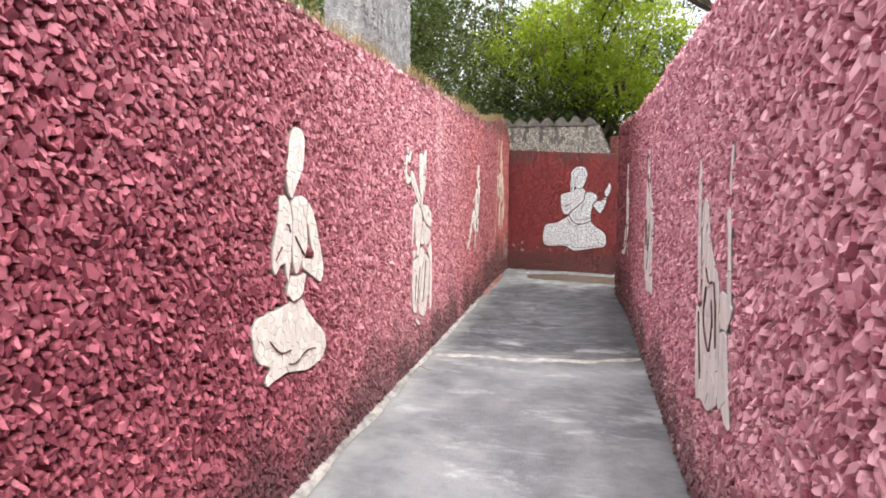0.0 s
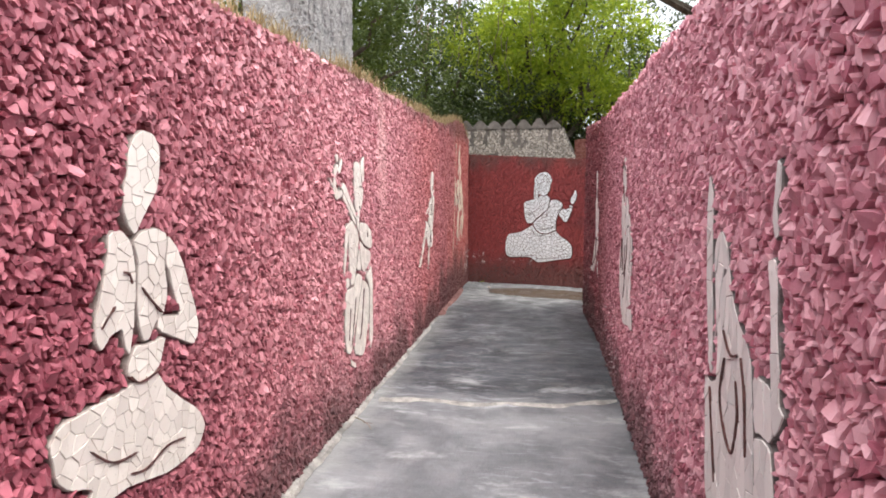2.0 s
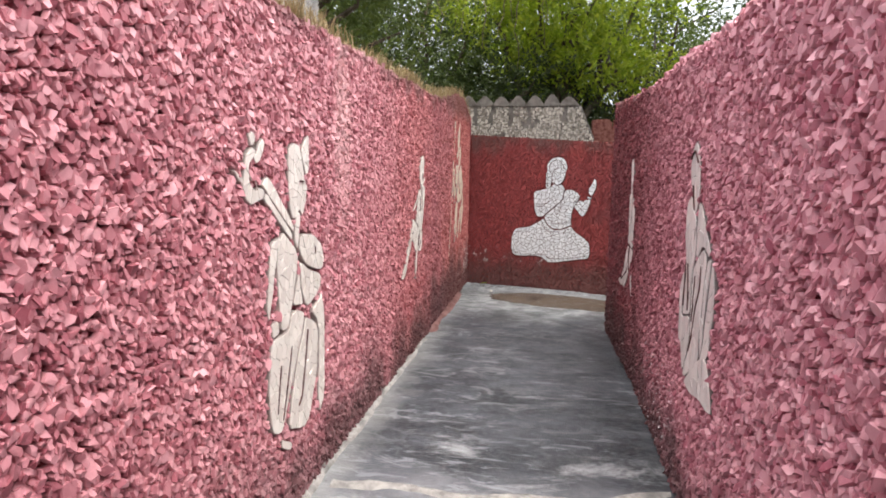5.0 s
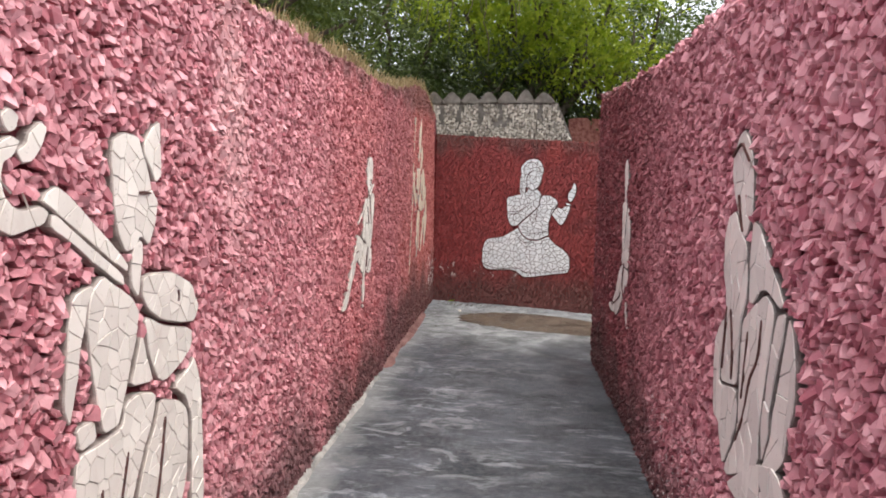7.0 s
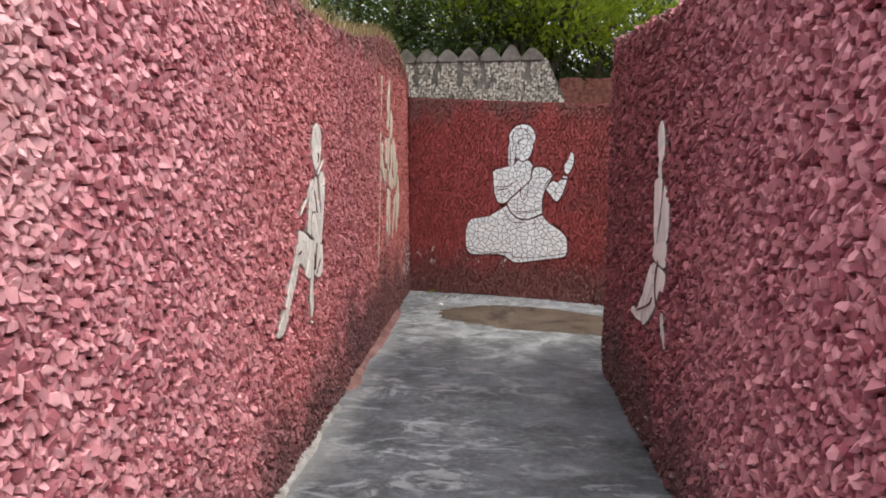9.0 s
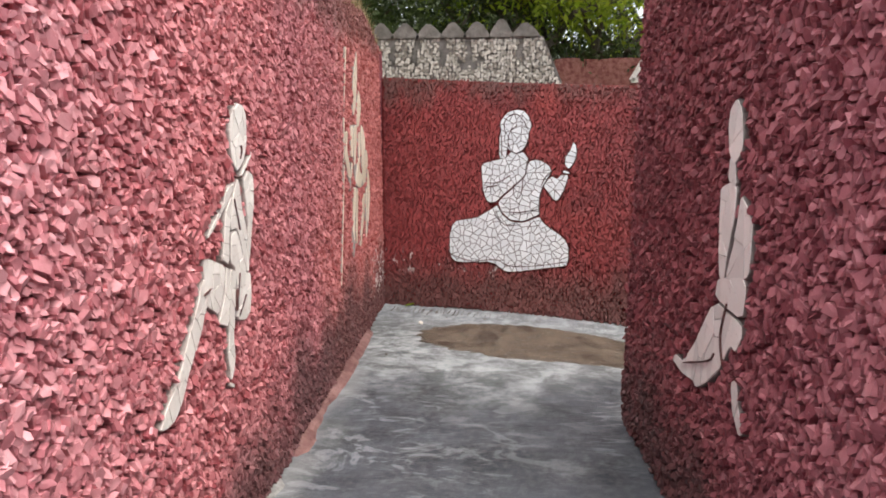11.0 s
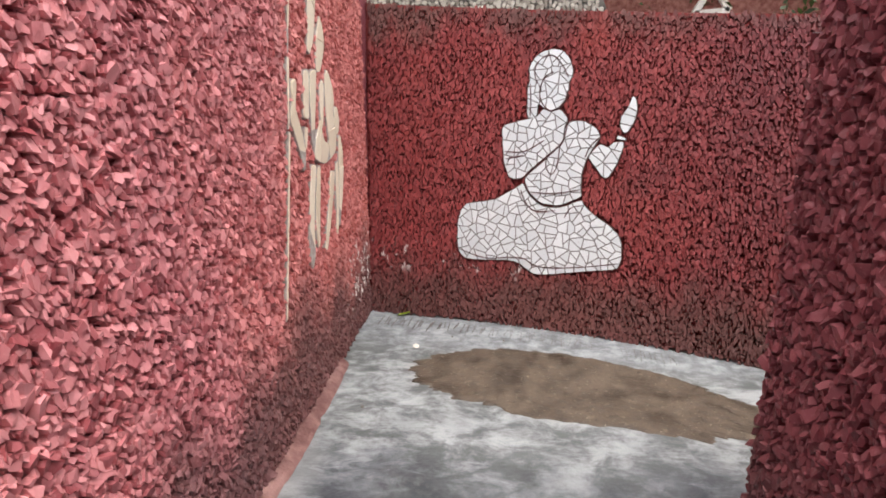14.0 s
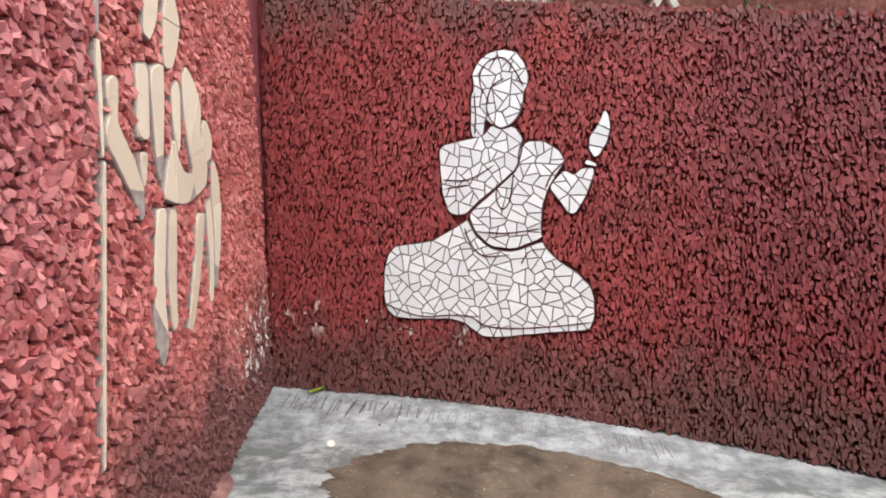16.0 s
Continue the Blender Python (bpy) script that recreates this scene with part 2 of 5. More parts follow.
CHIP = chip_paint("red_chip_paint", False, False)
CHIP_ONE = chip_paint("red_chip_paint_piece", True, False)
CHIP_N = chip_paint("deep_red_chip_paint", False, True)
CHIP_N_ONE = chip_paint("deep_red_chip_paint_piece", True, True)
MORTAR = mortar_paint("painted_mortar", (0.17, 0.026, 0.038), (0.32, 0.075, 0.095))
MORTAR_N = mortar_paint("painted_mortar_deep", (0.17, 0.022, 0.022), (0.28, 0.042, 0.038))
CONCRETE = concrete()
RIM = simple("rough_lime_mortar", (0.19, 0.185, 0.18), (0.42, 0.40, 0.38), 9, 0.9, 0.8, 0.02)
RIM_RED = simple("worn_red_mortar", (0.15, 0.065, 0.06), (0.31, 0.17, 0.155), 8, 0.85, 0.8, 0.02)
BACK_RED = simple("faded_red_roughcast", (0.24, 0.07, 0.055), (0.46, 0.20, 0.165), 22, 0.85, 1.0, 0.03)
EARTH = simple("earth", (0.10, 0.075, 0.05), (0.20, 0.15, 0.10), 1.5, 0.95, 0.8, 0.03)
TURF = simple("dry_turf", (0.20, 0.145, 0.08), (0.42, 0.33, 0.20), 12, 0.95, 0.8, 0.02)
MUD = silt()
WHITE_TILE = tile_glaze("white_tile", (0.80, 0.815, 0.83), (0.67, 0.69, 0.71), 0.3)
CREAM_TILE = tile_glaze("cream_tile", (0.90, 0.85, 0.79), (0.73, 0.68, 0.63), 0.8, (0.56, 0.48, 0.43))
PALE_TILE = tile_glaze("pale_stone_tile", (0.84, 0.80, 0.77), (0.66, 0.63, 0.61), 0.8, (0.42, 0.40, 0.39))
IVORY_TILE = tile_glaze("ivory_tile", (0.86, 0.75, 0.60), (0.74, 0.62, 0.47), 0.4)
GROUT_PALE = simple("pale_grout", (0.30, 0.255, 0.235), (0.47, 0.41, 0.375), 30, 0.9, 0.5)
GROUT_MID = simple("grey_grout", (0.13, 0.115, 0.11), (0.24, 0.215, 0.205), 30, 0.9, 0.5)
CREASE = simple("dark_crease", (0.055, 0.026, 0.024), (0.13, 0.055, 0.05), 30, 0.95, 0.4)
STUCCO = simple("rough_grey_stucco", (0.30, 0.30, 0.31), (0.56, 0.56, 0.57), 14, 0.9, 1.0, 0.05)
PEBBLE = leaf("white_pebble", (0.25, 0.21, 0.17), (0.72, 0.67, 0.60), 0.0)
SLATE = simple("grey_cement", (0.15, 0.135, 0.12), (0.27, 0.245, 0.225), 9, 0.85, 0.7, 0.02)
BARK = simple("bark", (0.05, 0.04, 0.03), (0.13, 0.105, 0.08), 6, 0.95, 1.0, 0.04, (1, 1, 0.25))
ROOT = simple("dry_root", (0.13, 0.10, 0.07), (0.27, 0.21, 0.15), 12, 0.9, 0.5)
STRAW = leaf("dry_grass", (0.26, 0.19, 0.09), (0.42, 0.33, 0.18), 0.25)
LEAF_LIME = leaf("lime_leaf", (0.20, 0.30, 0.018), (0.42, 0.50, 0.05), 0.6)
LEAF_DRY = leaf("dry_leaf", (0.10, 0.085, 0.045), (0.24, 0.20, 0.12), 0.3)
LEAF_MID = leaf("green_leaf", (0.06, 0.10, 0.018), (0.14, 0.19, 0.04), 0.4)
LEAF_DARK = leaf("dark_leaf", (0.03, 0.05, 0.014), (0.075, 0.105, 0.028), 0.35)


# ---- building helpers ----
def link(name, me, material, parent=None, label=""):
    me.materials.append(material)
    ob = new(name, me)
    ob.parent = parent
    return tagged(ob, label=label)


def part(name, bm, material, parent=None, label=""):
    me = bpy.data.meshes.new(name)
    bm.to_mesh(me)
    bm.free()
    return link(name, me, material, parent, label)


def soup(name, verts, faces, material, parent=None, label="", kind=""):
    me = bpy.data.meshes.new(name)
    me.from_pydata([tuple(v) for v in verts], [], [tuple(f) for f in faces])
    me.update()
    return tagged(link(name, me, material, parent, label), kind=kind)


def sheet_pair(name, front, back, us, vs, material):
    """A solid wall between two sheets front(u, v) and back(u, v), v from 0 to 1 up the wall."""
    n, m = len(us), len(vs)
    verts = [front(u, v) for u in us for v in vs] + [back(u, v) for u in us for v in vs]
    k = n * m
    faces = []
    for i in range(n - 1):
        for j in range(m - 1):
            a, b, c, d = i * m + j, (i + 1) * m + j, (i + 1) * m + j + 1, i * m + j + 1
            faces += [(a, b, c, d), (k + d, k + c, k + b, k + a)]
        a, b = i * m + m - 1, (i + 1) * m + m - 1
        faces.append((a, b, k + b, k + a))
        a, b = i * m, (i + 1) * m
        faces.append((b, a, k + a, k + b))
    for j in range(m - 1):
        a, b = j, j + 1
        faces.append((a, b, k + b, k + a))
        a, b = (n - 1) * m + j, (n - 1) * m + j + 1
        faces.append((b, a, k + a, k + b))
    return tagged(soup(name, verts, faces, material), kind="structure")


def steps(a, b, d):
    n = max(1, round((b - a) / d))
    return [a + (b - a) * i / n for i in range(n + 1)]


def wob(x, y, z, s):
    return noise.noise(Vector((x * s, y * s, z * s)))


# ---- plan ----
def west_top(y):
    rise = 2.36 + 0.014 * max(0.0, y - 3)
    return rise + 0.16 * max(0.0, min(1.0, (y - 8.6) / 1.2)) - 0.18 * max(0.0, min(1.0, (y - 10.35) / 0.6)) + 0.025 * wob(y, 1, 0, 1.7)


def east_top(y):
    return 2.31 + 0.06 * max(0.0, min(1.0, (y - 7.5) / 1.0)) + 0.02 * wob(y, 5, 0, 1.9)


def east_x(y):
    return 0.955 - 0.075 * max(0.0, min(1.0, (y - 7.0) / 1.66))


def north_top(x):
    return 2.20 - 0.055 * (x + 0.95)


def north_y(x, z):
    u = x + 0.95
    return 10.97 - 0.10 * u - 0.07 * u * u + z * (0.12 + 0.06 * u)


EAST_END = 8.66


def west_place(s, z):
    return Vector((-0.955, s, z))


def east_place(s, z):
    return Vector((east_x(s), s, z))


def north_place(s, z):
    return Vector((s, north_y(s, z), z))


def frame_at(place, s, z):
    """The two ways along a wall and the way out of it, at a point."""
    e = 0.01
    along = (place(s + e, z) - place(s - e, z)).normalized()
    up = (place(s, z + e) - place(s, z - e)).normalized()
    out = along.cross(up).normalized()
    if place is east_place:
        out = -out
    return along, up, out


# ---- ground, path, walls ----
g = [(-300, -300, -0.12), (300, -300, -0.12), (300, 300, -0.12), (-300, 300, -0.12)]
tagged(soup("ground", g, [(0, 1, 2, 3)], EARTH), kind="structure")

xs, ys = steps(-1.0, 4.6, 0.07), steps(-3.6, 11.2, 0.07)
verts = []
for y in ys:
    for x in xs:
        lip = 0.012 if y > 5.06 + 0.22 * max(0.0, x + 0.1) ** 2 + 0.05 * wob(x, 0, 0, 3) else 0.0
        z = lip - 0.012 + 0.006 * wob(x, y, 0, 1.1) + 0.003 * wob(x, y, 3, 6)
        verts.append((x, y, z))
n = len(xs)
faces = [(j * n + i, j * n + i + 1, (j + 1) * n + i + 1, (j + 1) * n + i) for j in range(len(ys) - 1) for i in range(n - 1)
         if not (xs[i] > 1.2 and ys[j] < 8.3)]
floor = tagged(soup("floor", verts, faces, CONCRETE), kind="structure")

wall_west = sheet_pair("wall_west", lambda u, v: (-0.972, u, -0.15 + v * (west_top(u) + 0.15)), lambda u, v: (-1.26, u, -0.15 + v * (west_top(u) + 0.13)),
                       steps(-3.6, 11.3, 0.15), steps(0, 1, 0.1), MORTAR)
wall_east = sheet_pair("wall_east", lambda u, v: (east_x(u) + 0.017, u, -0.15 + v * (east_top(u) + 0.15)), lambda u, v: (1.24, u, -0.15 + v * (east_top(u) + 0.13)),
                       steps(-3.6, EAST_END, 0.15), steps(0, 1, 0.1), MORTAR)
wall_north = sheet_pair("wall_north", lambda u, v: (u, north_y(u, v * north_top(u)) + 0.017, -0.15 + v * (north_top(u) + 0.15)),
                        lambda u, v: (u, north_y(u, north_top(u)) + 0.30, -0.15 + v * (north_top(u) + 0.15)),
                        steps(-0.97, 4.6, 0.15), steps(0, 1, 0.1), MORTAR_N)
wall_south = sheet_pair("wall_south", lambda u, v: (u, -3.62, -0.15 + v * 2.4), lambda u, v: (u, -3.9, -0.15 + v * 2.4), steps(-1.26, 1.24, 0.5), steps(0, 1, 0.5), MORTAR)
wall_branch = sheet_pair("wall_branch", lambda u, v: (u, 8.64 - 0.2 * (u - 1.24), -0.15 + v * 2.45), lambda u, v: (u, 8.36 - 0.2 * (u - 1.24), -0.15 + v * 2.45),
                         steps(1.243, 4.6, 0.4), steps(0, 1, 0.25), MORTAR_N)
wall_branch_end = sheet_pair("wall_branch_end", lambda u, v: (4.603, u, -0.15 + v * 2.3), lambda u, v: (4.9, u, -0.15 + v * 2.3), steps(7.6, 10.6, 0.5), steps(0, 1, 0.5), MORTAR_N)

# ---- mosaic reliefs: cut slabs laid side by side, each a mortar bed with broken tile set in it ----
rng = random.Random(4)
OUTLINES = {}


def clip_to(poly, n, c):
    """The part of an outline on the near side of a line."""
    out = []
    for i, p in enumerate(poly):
        q = poly[(i + 1) % len(poly)]
        dp, dq = n.dot(p) - c, n.dot(q) - c
        if dp <= 0:
            out.append(p)
        if dp * dq < 0:
            out.append(p + (q - p) * (dp / (dp - dq)))
    return out


def centre(poly):
    area, c = 0.0, Vector((0, 0))
    for i, p in enumerate(poly):
        q = poly[(i + 1) % len(poly)]
        k = p.x * q.y - q.x * p.y
        area += k
        c += (p + q) * k
    return (c / (3 * area), abs(area) / 2) if abs(area) > 1e-9 else (poly[0], 0.0)


def within(p, poly):
    odd = False
    for i, a in enumerate(poly):
        b = poly[(i + 1) % len(poly)]
        if (a.y > p.y) != (b.y > p.y) and p.x < a.x + (p.y - a.y) * (b.x - a.x) / (b.y - a.y):
            odd = not odd
    return odd


def hand_cut(pts):
    """A hand-cut outline: corners nipped off, edges a little ragged."""
    pts = [Vector(p) for p in pts]
    ring = []
    for i, p in enumerate(pts):
        for f, q in ((0.16, pts[i - 1]), (0.16, pts[(i + 1) % len(pts)])):
            ring.append(p.lerp(q, f))
    out = []
    for i, p in enumerate(ring):
        q = ring[(i + 1) % len(ring)]
        n = max(1, round((q - p).length / 0.035))
        out += [p.lerp(q, j / n) for j in range(n)]
    return [p + Vector((wob(p.x, p.y, 1, 40), wob(p.x, p.y, 7, 40))) * 0.0035 for p in out]


def shrunk(ring, d):
    """The outline drawn in by d."""
    turn = sum(p.x * ring[(i + 1) % len(ring)].y - ring[(i + 1) % len(ring)].x * p.y for i, p in enumerate(ring))
    out = []
    for i, p in enumerate(ring):
        e = ring[(i + 1) % len(ring)] - ring[i - 1]
        n = Vector((-e.y, e.x)).normalized() if e.length > 1e-6 else Vector((0, 0))
        out.append(p + n * (d if turn > 0 else -d))
    return out


def shards(poly, size, gap, long, rng, depth=0):
    """Break an outline into angular pieces with a joint between them."""
    if len(poly) < 3:
        return []
    mid, area = centre(poly)
    if area < 0.00008:
        return []
    if depth > 5 or area < size * size * rng.uniform(0.7, 1.5) * (1.0 if long == 1.0 else 1.3):
        return [poly]
    far = max(poly, key=lambda p: ((p - mid) * Vector((1, 1 / long))).length) - mid
    way = math.atan2(far.y, far.x) + rng.uniform(-0.6, 0.6)
    n = Vector((math.cos(way), math.sin(way)))
    c = n.dot(mid + far * rng.uniform(-0.22, 0.22))
    return shards(clip_to(poly, n, c - gap / 2), size, gap, long, rng, depth + 1) + shards(clip_to(poly, -n, -c - gap / 2), size, gap, long, rng, depth + 1)


def broken_tiles(ring, size, gap, long, rng):
    """Coarse cells round scattered seeds, each broken into a few shards."""
    mid, area = centre(ring)
    lo = Vector((min(p.x for p in ring), min(p.y for p in ring)))
    hi = Vector((max(p.x for p in ring), max(p.y for p in ring)))
    want = max(1, round(area / (size * size * (2.2 if long == 1.0 else 1.25))))
    seeds, tries = [], 0
    while len(seeds) < want and tries < want * 60:
        tries += 1
        p = Vector((rng.uniform(lo.x, hi.x), rng.uniform(lo.y, hi.y)))
        if within(p, ring) and all(((p - q) * Vector((long ** 0.5, long ** -0.5))).length > size * 0.95 for q in seeds):
            seeds.append(p)
    if not seeds:
        seeds = [mid]
    m = Vector((1.0, 1.0 / (long * long)))
    out = []
    for a in seeds:
        cell = ring
        for b in sorted(seeds, key=lambda q: (q - a).length)[1:26]:
            n = (b - a) * m
            if len(cell) > 2:
                cell = clip_to(cell, n, ((b * m).dot(b) - (a * m).dot(a)) / 2 - n.length * gap / 2)
        out += shards(cell, size, gap, long, rng)
    return out


def figure(label, place, tile, grout, size, long, gap):
    """A relief to which slabs and creases are added."""
    thing = tagged(new("mosaic_relief"), label=label, category="wall relief", group="wall figures")
    return {"thing": thing, "place": place, "tile": tile, "grout": grout, "size": size, "long": long, "gap": gap, "base": None}


def slab(fig, pts):
    place, ring = fig["place"], shrunk(hand_cut(pts), -0.0015)
    mid = centre(ring)[0]
    out = frame_at(place, mid.x, mid.y)[2]
    if fig["base"] is None:
        fig["base"] = place(mid.x, mid.y)
        fig["thing"].location = fig["base"]
    base = fig["base"]
    OUTLINES.setdefault(place, []).append(np.array([tuple(p) for p in ring]))
    lift = 0.0110 + rng.uniform(0, 0.003)
    inner = shrunk(ring, 0.0025)
    rows = [(ring, -0.02), (ring, lift - 0.004), (inner, lift)]
    n = len(ring)
    verts = [place(p.x, p.y) - base + out * h for r, h in rows for p in r]
    faces = [(k * n + j, k * n + (j + 1) % n, k * n + n + (j + 1) % n, k * n + n + j) for k in (0, 1) for j in range(n)]
    # the top in strips, so that it follows a bowed wall
    s, end = min(p.x for p in inner), max(p.x for p in inner)
    while s < end:
        strip = clip_to(clip_to(inner, Vector((1, 0)), s + 0.09), Vector((-1, 0)), -s)
        if len(strip) > 2:
            faces.append(tuple(range(len(verts), len(verts) + len(strip))))
            verts += [place(p.x, p.y) - base + out * lift for p in strip]
        s += 0.09
    bed = soup("mortar_bed", verts, faces, fig["grout"], fig["thing"])
    bm = bmesh.new()
    bm.from_mesh(bed.data)
    bmesh.ops.remove_doubles(bm, verts=bm.verts[:], dist=0.00002)
    bm.to_mesh(bed.data)
    bm.free()
    for cell in broken_tiles(shrunk(ring, 0.0035), fig["size"], fig["gap"], fig["long"], rng):
        c, area = centre(cell)
        if area < 0.00009:
            continue
        high = lift + rng.uniform(0.0022, 0.0042)
        tilt = (rng.uniform(-0.035, 0.035), rng.uniform(-0.035, 0.035))
        f = 1 - min(0.3, 0.0018 / math.sqrt(area))
        k = len(cell)
        low = [place(p.x, p.y) - base + out * (lift - 0.002) for p in cell]
        top = []
        for p in cell:
            q = (p - c) * f
            top.append(place(c.x + q.x, c.y + q.y) - base + out * (high + q.x * tilt[0] + q.y * tilt[1]))
        soup("tile", low + top, [tuple(k + j for j in range(k))] + [(j, (j + 1) % k, k + (j + 1) % k, k + j) for j in range(k)], fig["tile"], bed)


def smooth_line(pts):
    """A soft curve through the points."""
    out = []
    for i in range(len(pts) - 1):
        a, b, c, d = pts[max(i - 1, 0)], pts[i], pts[i + 1], pts[min(i + 2, len(pts) - 1)]
        for j in range(5):
            t = j / 5
            out.append(0.5 * (2 * b + (c - a) * t + (2 * a - 5 * b + 4 * c - d) * t * t + (3 * b - a - 3 * c + d) * t ** 3))
    return out + [pts[-1]]


def crease(fig, line):
    """A dark line laid over the tiles: a groove's shadow and red paint, as a strip."""
    place, base = fig["place"], fig["base"]
    verts, faces = [], []
    fine = smooth_line([Vector(p) for p in line])
    for k, p in enumerate(fine):
        d = (fine[min(k + 1, len(fine) - 1)] - fine[max(k - 1, 0)]).normalized()
        m = Vector((-d.y, d.x)) * (0.0040 if 0 < k < len(fine) - 1 else 0.001) * (1 + 0.6 * wob(p.x, p.y, 0, 30))
        out = frame_at(place, p.x, p.y)[2]
        for q, h in ((p - m, 0.008), (p - m * 0.8, 0.0212), (p + m * 0.8, 0.0212), (p + m, 0.008)):
            verts.append(place(q.x, q.y) - base + out * h)
    for k in range(len(fine) - 1):
        faces += [(4 * k + j, 4 * k + j + 1, 4 * k + j + 5, 4 * k + j + 4) for j in range(3)]
    soup("crease", verts, faces, CREASE, fig["thing"])


praying = figure("cream broken-tile praying figure set in a pink chipped-stone wall", west_place, CREAM_TILE, GROUT_PALE, 0.047, 1.15, 0.002)
slab(praying, [(2.541, 1.793), (2.592, 1.786), (2.624, 1.741), (2.619, 1.65), (2.594, 1.585), (2.532, 1.518), (2.476, 1.446), (2.446, 1.477), (2.424, 1.533), (2.431, 1.597), (2.45, 1.646), (2.462, 1.715), (2.493, 1.767)])
slab(praying, [(2.349, 1.451), (2.366, 1.469), (2.414, 1.47), (2.455, 1.426), (2.467, 1.351), (2.462, 1.269), (2.441, 1.125), (2.417, 1.062), (2.398, 1.095), (2.39, 1.16), (2.339, 1.144), (2.293, 1.106), (2.272, 1.144), (2.28, 1.21), (2.318, 1.316), (2.342, 1.39)])
slab(praying, [(2.462, 1.425), (2.497, 1.457), (2.585, 1.468), (2.645, 1.439), (2.617, 1.329), (2.632, 1.234), (2.601, 1.16), (2.554, 1.138), (2.522, 1.09), (2.489, 1.089), (2.474, 1.137), (2.466, 1.204), (2.473, 1.287), (2.486, 1.359)])
slab(praying, [(2.651, 1.436), (2.689, 1.4), (2.733, 1.323), (2.768, 1.232), (2.815, 1.095), (2.805, 1.039), (2.772, 1.006), (2.693, 1.046), (2.563, 1.11), (2.572, 1.159), (2.635, 1.149), (2.706, 1.137), (2.668, 1.215), (2.643, 1.302), (2.627, 1.339)])
slab(praying, [(2.454, 1.088), (2.517, 1.075), (2.608, 1.082), (2.59, 1.035), (2.571, 0.983), (2.504, 0.961), (2.439, 0.96), (2.403, 0.998), (2.414, 1.037), (2.438, 1.067)])
slab(praying, [(2.443, 0.971), (2.546, 0.981), (2.601, 0.893), (2.791, 0.746), (2.829, 0.666), (2.777, 0.596), (2.599, 0.583), (2.386, 0.636), (2.281, 0.633), (2.191, 0.623), (2.178, 0.655), (2.234, 0.704), (2.137, 0.743), (2.095, 0.795), (2.082, 0.892), (2.115, 0.942), (2.242, 0.951), (2.363, 0.957)])
crease(praying, [(2.221, 0.827), (2.316, 0.749), (2.427, 0.734)])
crease(praying, [(2.386, 0.677), (2.469, 0.659), (2.583, 0.689), (2.688, 0.675)])
crease(praying, [(2.49, 1.274), (2.537, 1.22), (2.589, 1.169)])
crease(praying, [(2.404, 1.336), (2.432, 1.326), (2.444, 1.293)])
crease(praying, [(2.361, 1.234), (2.328, 1.207), (2.296, 1.176)])
crease(praying, [(2.409, 0.996), (2.46, 0.96), (2.567, 0.975)])
musician = figure("cream tile robed musician with long curved lute on stone wall", west_place, CREAM_TILE, GROUT_PALE, 0.047, 1.3, 0.002)
slab(musician, [(4.77, 1.771), (4.816, 1.793), (4.883, 1.789), (4.9, 1.732), (4.927, 1.673), (4.942, 1.613), (4.967, 1.588), (4.95, 1.515), (4.908, 1.445), (4.872, 1.483), (4.833, 1.444), (4.797, 1.441), (4.771, 1.489), (4.757, 1.558), (4.753, 1.648), (4.756, 1.726)])
slab(musician, [(4.912, 1.767), (4.953, 1.817), (4.999, 1.839), (4.995, 1.76), (4.995, 1.662), (4.962, 1.643), (4.933, 1.691), (4.907, 1.732)])
slab(musician, [(4.841, 1.464), (4.876, 1.469), (4.872, 1.399), (4.841, 1.289), (4.814, 1.334), (4.819, 1.416)])
slab(musician, [(4.396, 1.804), (4.422, 1.825), (4.445, 1.808), (4.439, 1.775), (4.413, 1.763), (4.398, 1.781)])
slab(musician, [(4.476, 1.772), (4.513, 1.8), (4.533, 1.786), (4.509, 1.735), (4.48, 1.7), (4.446, 1.694), (4.431, 1.722), (4.461, 1.743)])
slab(musician, [(4.367, 1.724), (4.393, 1.748), (4.425, 1.76), (4.446, 1.747), (4.422, 1.712), (4.394, 1.697), (4.384, 1.673), (4.387, 1.626), (4.406, 1.598), (4.438, 1.587), (4.49, 1.596), (4.512, 1.576), (4.496, 1.546), (4.452, 1.538), (4.401, 1.526), (4.355, 1.552), (4.336, 1.599), (4.348, 1.663)])
slab(musician, [(4.516, 1.631), (4.548, 1.641), (4.593, 1.615), (4.806, 1.406), (4.798, 1.377), (4.749, 1.411), (4.646, 1.491), (4.534, 1.577), (4.496, 1.601)])
slab(musician, [(4.519, 1.569), (4.538, 1.571), (4.641, 1.484), (4.777, 1.379), (4.779, 1.338), (4.693, 1.4), (4.585, 1.49), (4.517, 1.535)])
slab(musician, [(4.261, 1.671), (4.282, 1.667), (4.338, 1.631), (4.334, 1.613), (4.301, 1.627)])
slab(musician, [(4.869, 1.351), (4.929, 1.357), (5.038, 1.342), (5.14, 1.287), (5.183, 1.192), (5.149, 1.145), (5.073, 1.159), (4.961, 1.192), (4.884, 1.248), (4.862, 1.298)])
slab(musician, [(4.863, 1.231), (4.987, 1.167), (5.127, 1.128), (5.13, 1.064), (5.052, 1.014), (4.95, 0.986), (4.916, 1.014), (4.882, 1.104)])
slab(musician, [(4.848, 1.184), (4.875, 1.08), (4.897, 1.006), (4.785, 1.028), (4.813, 1.094)])
slab(musician, [(4.637, 1.345), (4.692, 1.388), (4.756, 1.341), (4.817, 1.298), (4.844, 1.246), (4.825, 1.177), (4.784, 1.089), (4.743, 0.991), (4.716, 0.933), (4.654, 0.937), (4.641, 1.008), (4.625, 1.148), (4.619, 1.26)])
